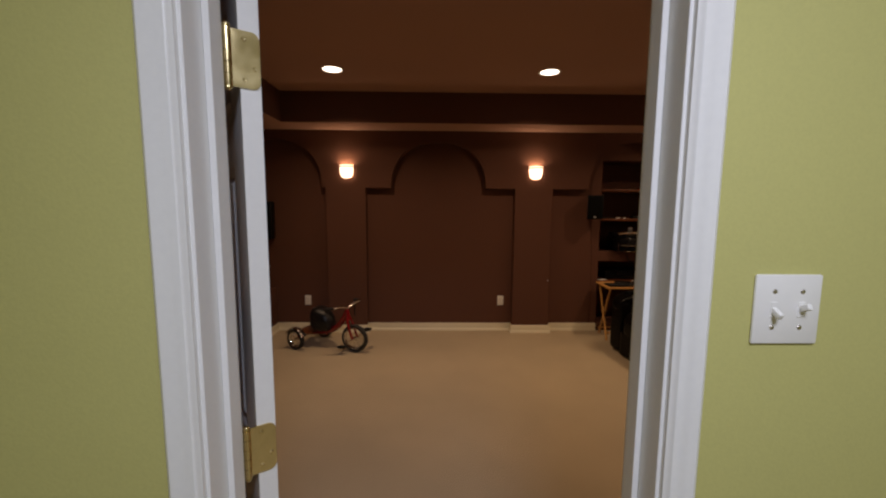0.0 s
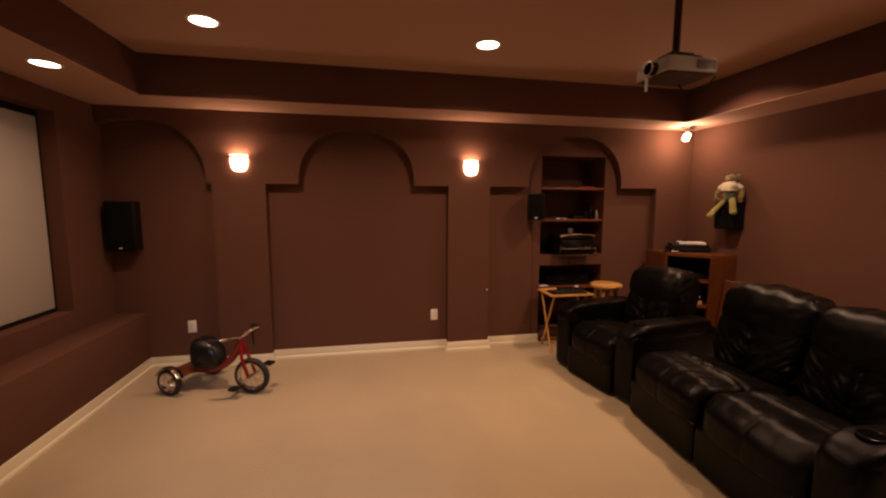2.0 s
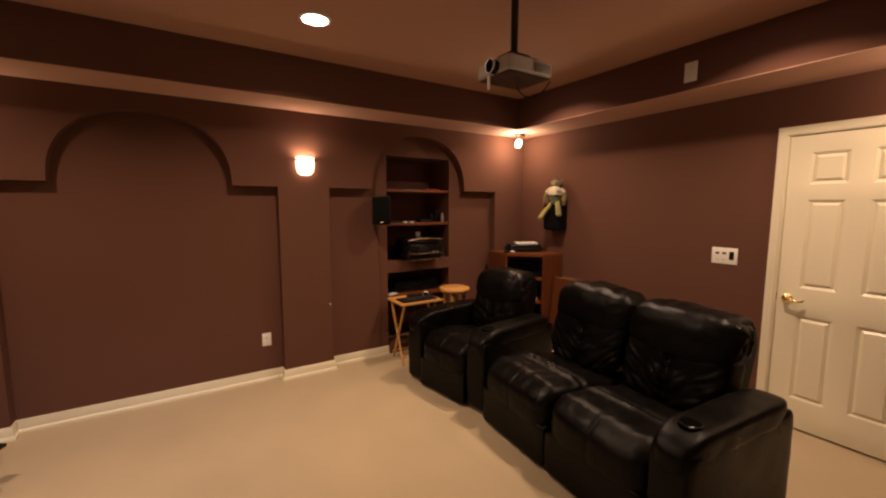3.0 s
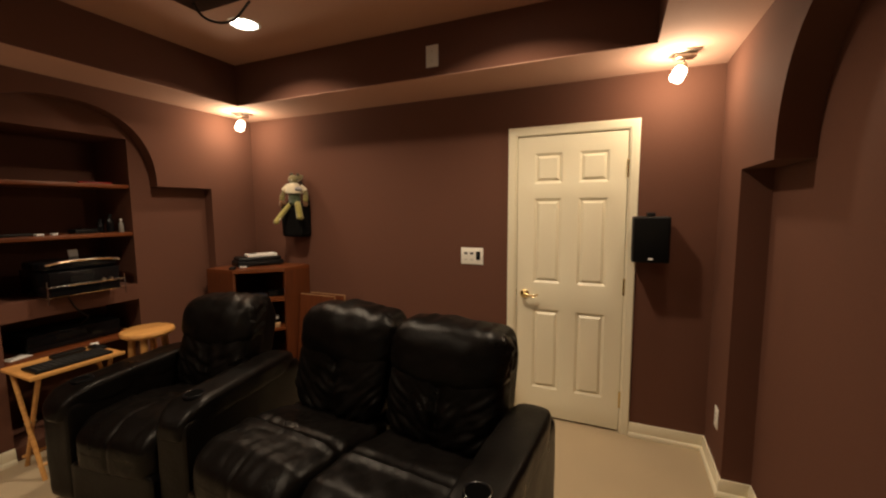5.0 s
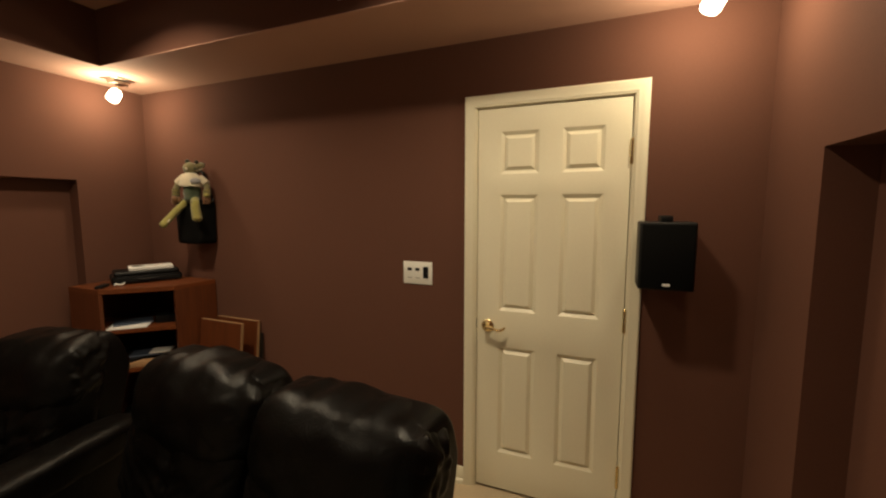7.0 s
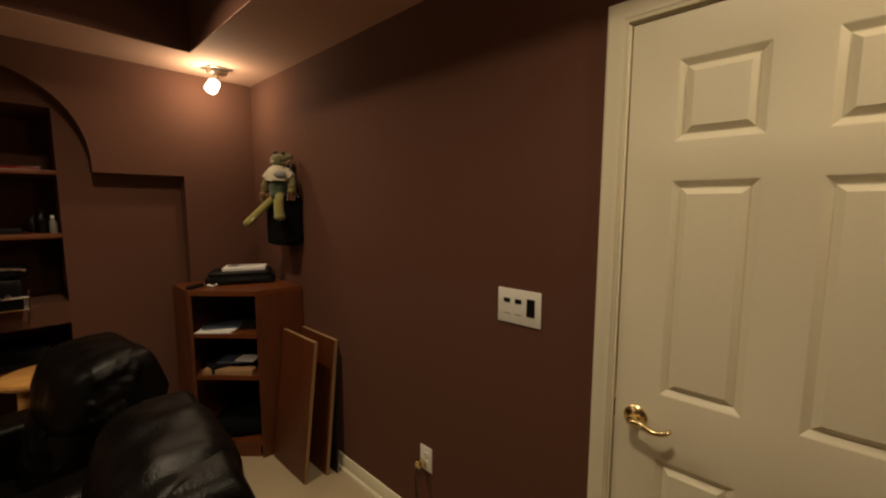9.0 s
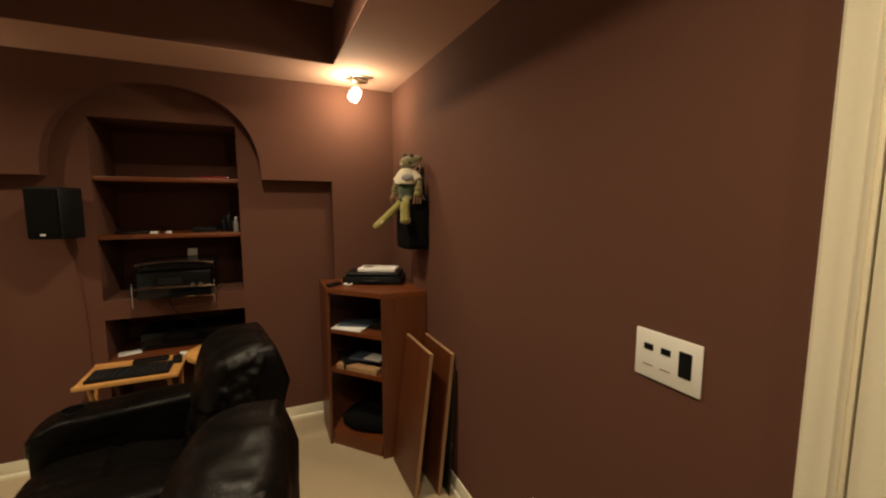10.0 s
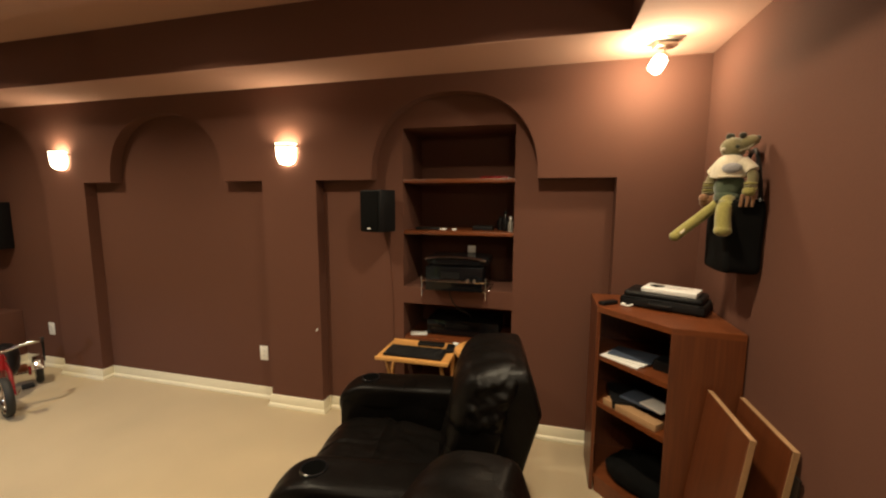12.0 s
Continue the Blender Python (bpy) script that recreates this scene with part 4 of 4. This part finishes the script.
lens = part("lens_barrel", lathe([(0.022, 0), (0.034, 0.0), (0.034, 0.034), (0.031, 0.038), (0.027, 0.036), (0.025, 0.02), (0, 0.016)], 28, None, Matrix.Translation((-0.152, -0.03, -0.428)) @ Matrix.Rotation(-math.pi / 2, 4, "Y")), GLOSS, pj, "black lens barrel")
part("lens_ring", lathe([(0.031, 0.0385), (0.035, 0.0385), (0.035, 0.031), (0.0345, 0.031)], 28, None, Matrix.Translation((-0.152, -0.03, -0.428)) @ Matrix.Rotation(-math.pi / 2, 4, "Y")), CHROME, lens, "bright lens ring")
part("lens_cap", box(-0.196, -0.186, -0.035, -0.020, -0.545, -0.475, 0.003), PAPER, pj, "pale lens cap hanging on its cord")
part("cord", tube([(-0.18, -0.03, -0.472), (-0.19, -0.028, -0.49)], 0.002, 6), BLACK, pj)
part("cable", tube([(0.10, 0.09, -0.45), (0.09, 0.02, -0.53), (0.13, -0.06, -0.54), (0.15, -0.12, -0.47)], 0.004, 8), RUBBER, pj, "black cable loop")


# ---- folding tray table and stool ----
tt = thing("tray_table", pose(4.665, 5.595, 0), "honey pine folding tray table beside the recliner", "tray table")
part("top", box(-0.235, 0.235, -0.165, 0.165, 0.605, 0.622, 0.006, 3), OAK, tt)
for s in (-1, 1):
    part("rim", box(-0.235, 0.235, s * 0.165 - 0.006, s * 0.165 + 0.006, 0.603, 0.628, 0.005, 2), OAK, tt)
    x = s * 0.205
    part("leg", rod((x, -0.14, 0.0), (x, 0.12, 0.603), 0.012, 12), OAK, tt)
    part("leg", rod((x - s * 0.026, 0.14, 0.0), (x - s * 0.026, -0.12, 0.603), 0.012, 12), OAK, tt)
    part("pivot", rod((x + s * 0.014, 0, 0.315), (x - s * 0.04, 0, 0.315), 0.005, 8), NICKEL, tt)
for y, z in ((-0.105, 0.08), (0.105, 0.08)):
    part("stretcher", rod((-0.205, y, z), (0.205, y, z), 0.009, 10), OAK, tt)
lap = thing("keyboard", pose(4.66, 5.545, 0.623), "black keyboard lying on the tray table", "keyboard")
part("body", box(-0.19, 0.19, -0.085, 0.085, 0, 0.016, 0.004), BLACK, lap)
bm = bmesh.new()
for i in range(14):
    for j in range(5):
        box(-0.178 + 0.0255 * i, -0.157 + 0.0255 * i, -0.072 + 0.028 * j, -0.049 + 0.028 * j, 0.015, 0.021, 0.002, 1, bm)
part("keys", bm, BLACK, lap, "black keys")
little("remote_control", 4.72, 5.70, 0.623, 0.18, 0.05, 0.022, BLACK, "black remote control on the tray table", "remote", 0.008, 2)
little("remote_control", 4.86, 5.66, 0.623, 0.05, 0.12, 0.02, BLACK, "black remote control on the tray table", "remote", 0.008, 8)
little("white_adapter", 4.88, 5.735, 0.623, 0.04, 0.03, 0.022, PAPER, "small white adapter on the tray table", "adapter")

st = thing("stool", pose(5.09, 5.505, 0), "honey pine round stool with a thick turned top", "stool")
part("seat", lathe([(0, 0.672), (0.145, 0.672), (0.158, 0.680), (0.163, 0.694), (0.158, 0.708), (0.145, 0.714), (0, 0.714)], 48), OAK, st)
for k in range(4):
    a = math.radians(45 + 90 * k)
    part("leg", rod((0.135 * math.cos(a), 0.135 * math.sin(a), 0), (0.095 * math.cos(a), 0.095 * math.sin(a), 0.674), 0.020, 14, None, 0.022), OAK, st)
for k in range(4):
    a, b = math.radians(45 + 90 * k), math.radians(135 + 90 * k)
    part("rung", rod((0.122 * math.cos(a), 0.122 * math.sin(a), 0.22 + 0.05 * (k % 2)), (0.122 * math.cos(b), 0.122 * math.sin(b), 0.22 + 0.05 * (k % 2)), 0.010, 10), OAK, st)


# ---- on and in the corner cabinet ----
case = thing("equipment_case", pose(6.055, 5.495, 1.040, 0, 0, -26), "flat black plastic equipment case on the corner cabinet", "case")
part("body", box(-0.195, 0.195, -0.115, 0.115, 0.004, 0.052, 0.012, 3), BLACK, case)
part("lid", box(-0.180, 0.180, -0.100, 0.105, 0.050, 0.082, 0.014, 3), BLACK, case, "black lid with rounded edges")
part("seam", box(-0.190, 0.190, -0.1155, -0.1125, 0.046, 0.050), GLOSS, case)
part("handle", tube([(-0.05, -0.112, 0.03), (-0.05, -0.130, 0.03), (0.05, -0.130, 0.03), (0.05, -0.112, 0.03)], 0.006, 8), BLACK, case)
for fx in (-0.16, 0.16):
    for fy in (-0.09, 0.09):
        part("foot", lathe([(0, 0), (0.010, 0), (0.011, 0.005), (0, 0.005)], 12, None, Matrix.Translation((fx, fy, 0))), RUBBER, case)
mn = thing("booklet", pose(6.075, 5.475, 1.1225, 0, 0, -28), "white printed booklet on the equipment case", "booklet")
part("pages", box(-0.125, 0.125, -0.075, 0.075, 0, 0.022, 0.003), PAPER, mn)
part("emblem", lathe([(0, 0.0012), (0.036, 0.0012), (0.036, 0)], 24, None, Matrix.Translation((-0.070, 0.012, 0.022))), BLACK, mn, "dark round emblem")
for i in range(3):
    part("text_line", box(-0.03, 0.09 - 0.02 * i, 0.03 - 0.022 * i, 0.036 - 0.022 * i, 0.0215, 0.0226), GREY, mn)
little("remote_control", 5.775, 5.475, 1.040, 0.11, 0.042, 0.02, BLACK, "black remote control on the corner cabinet", "remote", 0.007, 40)
solo("white_cable", tube([(0, 0, 0.006), (0.03, 0.02, 0.02), (0.06, -0.01, 0.012), (0.03, -0.03, 0.006), (0.0, -0.01, 0.012), (0.05, 0.03, 0.006)], 0.005, 8), PAPER, pose(5.835, 5.46, 1.04), "coiled white cable on the corner cabinet", "cable")
for i, (mat, lab) in enumerate(((PAPER, "white magazine on the cabinet shelf"), (PAPER, "white magazine on the cabinet shelf"), (BLUE_PAPER, "dark blue magazine on the cabinet shelf"))):
    little("magazine", 5.865 + 0.018 * i, 5.385 + 0.012 * i, 0.776 + 0.0075 * i, 0.21, 0.15, 0.0075, mat, lab, "magazine", 0.001, -44 + 7 * i)
little("black_box", 6.05, 5.28, 0.776, 0.14, 0.10, 0.05, BLACK, "small black box on the cabinet shelf", "box", 0.004, -40)
device("disc_player", 5.80, 6.14, 5.33, 5.56, 0.516, 0.05, "flat black disc player on the cabinet shelf", "player")
little("paper_pad", 5.885, 5.295, 0.516, 0.30, 0.06, 0.035, EDGE, "stack of pale papers on the cabinet shelf", "papers", 0.002, -48)
little("magazine", 5.97, 5.36, 0.567, 0.22, 0.14, 0.010, BLUE_PAPER, "dark blue magazine on the flat player", "magazine", 0.001, -42)
little("disc_case", 6.0, 5.30, 0.578, 0.12, 0.10, 0.008, PAPER, "white disc case on the flat player", "disc case", 0.001, -50)
solo("cloth_bag", soft(-0.20, 0.20, -0.14, 0.14, 0, 0.10, 3, 14, 0, 0.025, 9.0), GRILLE, pose(5.985, 5.40, 0.094, 0, 0, -45), "black cloth bag at the bottom of the cabinet", "bag")
solo("cable_heap", tube([(0, 0, 0.006), (0.05, 0.04, 0.02), (0.11, -0.02, 0.01), (0.04, -0.05, 0.03), (-0.03, 0.0, 0.05), (0.03, 0.05, 0.012), (0.09, 0.01, 0.008)], 0.006, 8), RUBBER, pose(6.19, 4.86, 0.0), "dark heap of cable behind the leaning boards", "cable")


# ---- plush toy and bag on the wall ----
FUR = [material(n, c, 0.95, vary=0.25, grain=140, stain=12, bump=0.7, depth=0.004, sheen=0.3) for n, c in
       (("olive_plush", (0.17, 0.145, 0.065)), ("yellow_green_plush", (0.25, 0.22, 0.055)), ("cream_cloth", (0.52, 0.46, 0.34)), ("green_cloth", (0.055, 0.075, 0.04)), ("brown_cloth", (0.17, 0.08, 0.03)), ("pale_plush", (0.40, 0.36, 0.24)), ("dark_plush", (0.030, 0.032, 0.018)), ("grey_print", (0.30, 0.29, 0.30)))]
bm = bmesh.new()


def blob(c, r, mat, turn=(0, 0, 0)):
    first = len(bm.faces)
    out = bmesh.new()
    bmesh.ops.create_uvsphere(out, u_segments=22, v_segments=14, radius=1.0)
    for v in out.verts:
        v.co *= 1 + 0.05 * noise.noise(v.co * 3 + Vector(c) * 9)
    join(bm, out, Matrix.Translation(c) @ Euler([radians(a) for a in turn]).to_matrix().to_4x4() @ Matrix.Diagonal((*r, 1)))
    bm.faces.ensure_lookup_table()
    for f in bm.faces[first:]:
        f.material_index = mat


def limb(points, r, mat, taper):
    first = len(bm.faces)
    tube(points, r, 14, bm, taper)
    bm.faces.ensure_lookup_table()
    for f in bm.faces[first:]:
        f.material_index = mat


def shirt(rings, mat):
    """A cloth cape: rings of (z, half width along x, half width along y), flared and slightly wavy at the hem."""
    first, n, rows = len(bm.faces), 28, []
    for k, (z, a, b) in enumerate(rings):
        row = []
        for i in range(n):
            t = 2 * math.pi * i / n
            w = 1 + 0.05 * k / len(rings) * math.sin(5 * t + 1)
            row.append(bm.verts.new((0.012 + a * w * math.cos(t), 0.005 + b * w * math.sin(t), z + 0.006 * k / len(rings) * math.sin(3 * t))))
        rows.append(row)
    for r, s in zip(rows, rows[1:]):
        for i in range(n):
            j = (i + 1) % n
            bm.faces.new((r[i], r[j], s[j], s[i]))
    bm.faces.ensure_lookup_table()
    for f in bm.faces[first:]:
        f.material_index = mat


# head with a long muzzle turned to the wall, dark ears and nose, a white eye
blob((0.024, 0.016, 0.448), (0.056, 0.054, 0.050), 0, (10, 0, 0))
blob((0.070, -0.018, 0.470), (0.046, 0.034, 0.029), 0, (0, -18, -20))
blob((0.012, 0.032, 0.503), (0.020, 0.016, 0.017), 6)
blob((0.040, -0.030, 0.500), (0.016, 0.014, 0.014), 6)
blob((0.101, -0.032, 0.486), (0.013, 0.014, 0.012), 6)
blob((-0.026, -0.004, 0.440), (0.010, 0.011, 0.010), 2)
blob((0.020, -0.034, 0.448), (0.010, 0.009, 0.009), 6)
limb([(0.030, -0.036, 0.428), (0.060, -0.050, 0.440), (0.090, -0.044, 0.462)], 0.004, 5, 0.003)
blob((0.020, 0.010, 0.408), (0.040, 0.040, 0.020), 3)
# shirt with short sleeves and a grey print
shirt([(0.412, 0.030, 0.032), (0.400, 0.048, 0.056), (0.372, 0.066, 0.078), (0.335, 0.074, 0.088), (0.306, 0.078, 0.093), (0.303, 0.066, 0.080)], 2)
limb([(0.004, 0.060, 0.385), (-0.010, 0.092, 0.352), (-0.018, 0.112, 0.330)], 0.030, 2, 0.034)
limb([(0.036, -0.060, 0.375), (0.056, -0.088, 0.345), (0.062, -0.100, 0.328)], 0.027, 2, 0.029)
blob((-0.012, -0.078, 0.345), (0.040, 0.016, 0.024), 7, (0, 0, -20))
limb([(-0.060, -0.062, 0.307), (0.010, -0.090, 0.305), (0.068, -0.062, 0.307)], 0.005, 2, 0.005)
# round body
blob((0.012, 0.0, 0.262), (0.062, 0.066, 0.080), 3)
blob((0.008, -0.004, 0.212), (0.058, 0.062, 0.045), 3)
# arms: olive, then ringed cuffs, then a brown and a yellow paw
limb([(-0.014, 0.108, 0.335), (-0.024, 0.122, 0.300), (-0.028, 0.128, 0.272)], 0.023, 0, 0.025)
for i in range(5):
    blob((-0.029 - 0.001 * i, 0.128, 0.284 - 0.013 * i), (0.031, 0.029, 0.009), i % 2)
for x, y, z in ((-0.052, 0.120, 0.205), (-0.030, 0.142, 0.200), (-0.020, 0.112, 0.196), (-0.044, 0.132, 0.182)):
    blob((x, y, z), (0.024, 0.024, 0.026), 4)
limb([(0.060, -0.098, 0.330), (0.068, -0.106, 0.300), (0.064, -0.104, 0.275)], 0.020, 0, 0.023)
for i in range(3):
    blob((0.060, -0.105, 0.272 - 0.013 * i), (0.029, 0.028, 0.010), 1 - i % 2)
blob((0.054, -0.106, 0.234), (0.027, 0.027, 0.022), 1)
for x in (0.028, 0.052, 0.074):
    limb([(x, -0.110, 0.222), (x - 0.004, -0.114, 0.186), (x - 0.006, -0.112, 0.165)], 0.008, 4, 0.007)
# legs, one stretched to the side, one hanging
limb([(0.0, 0.045, 0.190), (-0.06, 0.070, 0.125), (-0.14, 0.068, 0.052), (-0.184, 0.065, 0.014)], 0.026, 1, 0.027)
blob((-0.165, 0.066, 0.032), (0.012, 0.031, 0.031), 2, (0, 45, 0))
blob((-0.192, 0.064, 0.006), (0.027, 0.030, 0.026), 1)
limb([(0.0, -0.045, 0.195), (-0.030, -0.082, 0.175), (-0.040, -0.098, 0.115), (-0.038, -0.108, 0.062)], 0.031, 1, 0.034)
blob((-0.040, -0.112, 0.052), (0.037, 0.036, 0.028), 1)
toy = link("plush_toy", bm, FUR[0])
for m in FUR[1:]:
    toy.data.materials.append(m)
toy.matrix_world = pose(6.150, 5.125, 1.432) @ Matrix.Scale(0.84, 4)
tagged(toy, "green and yellow plush animal toy in a cream shirt", "plush toy")
bag = thing("hanging_bag", pose(6.264, 5.155, 1.600, 0, 0, 0), "black cloth bag hanging on the wall", "bag")
part("bag_body", soft(-0.128, 0.0, -0.118, 0.118, -0.300, 0.0, 12, 18, 0.0, 0.005, 5.0), GRILLE, bag)
part("strap", tube([(-0.03, -0.13, -0.01), (-0.012, -0.03, 0.20), (-0.012, 0.03, 0.20), (-0.03, 0.13, -0.01)], 0.008, 8), BLACK, bag, "black hanging strap")
part("hook", tube([(0.002, 0, 0.19), (-0.03, 0, 0.19), (-0.035, 0, 0.21)], 0.004, 8), NICKEL, bag)


# ---- tricycle ----
SADDLE = material("black_vinyl", (0.008, 0.008, 0.009), 0.33, vary=0.2, grain=90, stain=9, bump=0.15, spec=0.4)
tri = thing("tricycle", pose(1.11, 5.365, 0, 0, 0, -26), "red child's tricycle with chrome handlebar and black seat", "tricycle")


def wheel(x, y, r, w, steer=0):
    m = Matrix.Translation((x, y, r)) @ Matrix.Rotation(radians(steer), 4, "Z") @ Matrix.Rotation(math.pi / 2, 4, "X")
    tyre = [(r - 0.036, -w * 0.36), (r - 0.012, -w * 0.5), (r - 0.003, -w * 0.3), (r, 0), (r - 0.003, w * 0.3), (r - 0.012, w * 0.5), (r - 0.036, w * 0.36)]
    ob = part("wheel", lathe(tyre + [tyre[0]], 40, None, m), RUBBER, tri, "black rubber tyre")
    part("rim", lathe([(r - 0.036, -w * 0.38), (r - 0.032, -w * 0.42), (r - 0.046, -w * 0.2), (r - 0.050, 0), (r - 0.046, w * 0.2), (r - 0.032, w * 0.42), (r - 0.036, w * 0.38)], 40, None, m), CHROME, ob, "chrome rim")
    part("hub", lathe([(0, -w * 0.6), (0.014, -w * 0.6), (0.016, -w * 0.3), (0.011, 0), (0.016, w * 0.3), (0.014, w * 0.6), (0, w * 0.6)], 20, None, m), CHROME, ob)
    for k in range(10):
        a = 2 * math.pi * k / 10
        s = 0.3 if k % 2 else -0.3
        bm = rod((0.013 * math.cos(a), 0.013 * math.sin(a), s * w), ((r - 0.04) * math.cos(a + 0.25), (r - 0.04) * math.sin(a + 0.25), 0), 0.002, 6)
        part("spoke", join(None, bm, m), CHROME, ob)
    return ob


wheel(0.605, 0, 0.148, 0.050, 8)
wheel(0.0, -0.215, 0.112, 0.046)
wheel(0.0, 0.215, 0.112, 0.046)
part("axle", rod((0, -0.24, 0.112), (0, 0.24, 0.112), 0.009, 12), CHROME, tri)
part("frame_tube", tube([(0.512, 0, 0.415), (0.47, 0, 0.335), (0.37, 0, 0.225), (0.24, 0, 0.165), (0.10, 0, 0.150), (0.0, 0, 0.130)], 0.030, 16), RED, tri, "red frame tube")
part("rear_step", box(-0.09, 0.12, -0.150, 0.150, 0.158, 0.170, 0.005, 2), CHERRY_H, tri, "brown wooden rear step")
for s in (-1, 1):
    part("fork_blade", tube([(0.522, s * 0.014, 0.385), (0.545, s * 0.040, 0.30), (0.605, s * 0.042, 0.148)], 0.013, 10), RED, tri, "red fork blade")
    part("axle_bracket", box(-0.025, 0.025, s * 0.16 - 0.010, s * 0.16 + 0.010, 0.092, 0.159, 0.003), RED, tri)
    part("pedal", box(0.572 + 0.075 * s, 0.642 + 0.075 * s, s * 0.115 - 0.034, s * 0.115 + 0.034, 0.138 + 0.070 * s, 0.160 + 0.070 * s, 0.005), BLACK, tri, "black pedal")
    part("crank", tube([(0.605, s * 0.03, 0.148), (0.605, s * 0.068, 0.148), (0.607 + 0.075 * s, s * 0.073, 0.149 + 0.070 * s), (0.607 + 0.075 * s, s * 0.14, 0.149 + 0.070 * s)], 0.006, 8), CHROME, tri)
    part("grip", tube([(0.515, s * 0.212, 0.500), (0.480, s * 0.222, 0.498), (0.430, s * 0.230, 0.490)], 0.015, 12), RUBBER, tri, "black grip")
    part("rear_fender", lathe([(0.124, -0.032), (0.128, -0.016), (0.129, 0.0), (0.128, 0.016), (0.124, 0.032)], 14, None, Matrix.Translation((0, s * 0.215, 0.112)) @ Matrix.Rotation(math.pi / 2, 4, "X") @ Matrix.Rotation(radians(20), 4, "Z"), 140), CHROME, tri, "chrome rear fender")
part("head_tube", rod((0.505, 0, 0.445), (0.53, 0, 0.335), 0.023, 16), RED, tri, "red head tube")
part("stem", rod((0.505, 0, 0.44), (0.50, 0, 0.475), 0.011, 12), CHROME, tri)
part("handlebar", tube([(0.470, -0.224, 0.497), (0.545, -0.200, 0.508), (0.535, -0.110, 0.500), (0.512, -0.03, 0.466), (0.512, 0.03, 0.466), (0.535, 0.110, 0.500), (0.545, 0.200, 0.508), (0.470, 0.224, 0.497)], 0.012, 12), CHROME, tri, "chrome handlebar")
part("tassel", tube([(0.432, 0.230, 0.490), (0.430, 0.231, 0.40), (0.436, 0.230, 0.310)], 0.011, 8, None, 0.005), BLACK, tri, "black tassel hanging from the grip")
part("seat_post", rod((0.22, 0, 0.15), (0.215, 0, 0.22), 0.014, 12), CHROME, tri)


def saddle(v):
    # a high back and a nose that falls away to the front
    ahead = min(1.0, max(0.0, (v.x - 0.12) / 0.22))
    high = min(1.0, max(0.0, (v.z - 0.20) / 0.12))
    return Vector((v.x, v.y * (1 - 0.30 * ahead), v.z - 0.085 * high * ahead ** 1.5))


part("seat", soft(0.055, 0.325, -0.115, 0.115, 0.175, 0.435, 3.0, 20, 0.02, 0.008, 2.0, saddle), SADDLE, tri, "black padded seat")
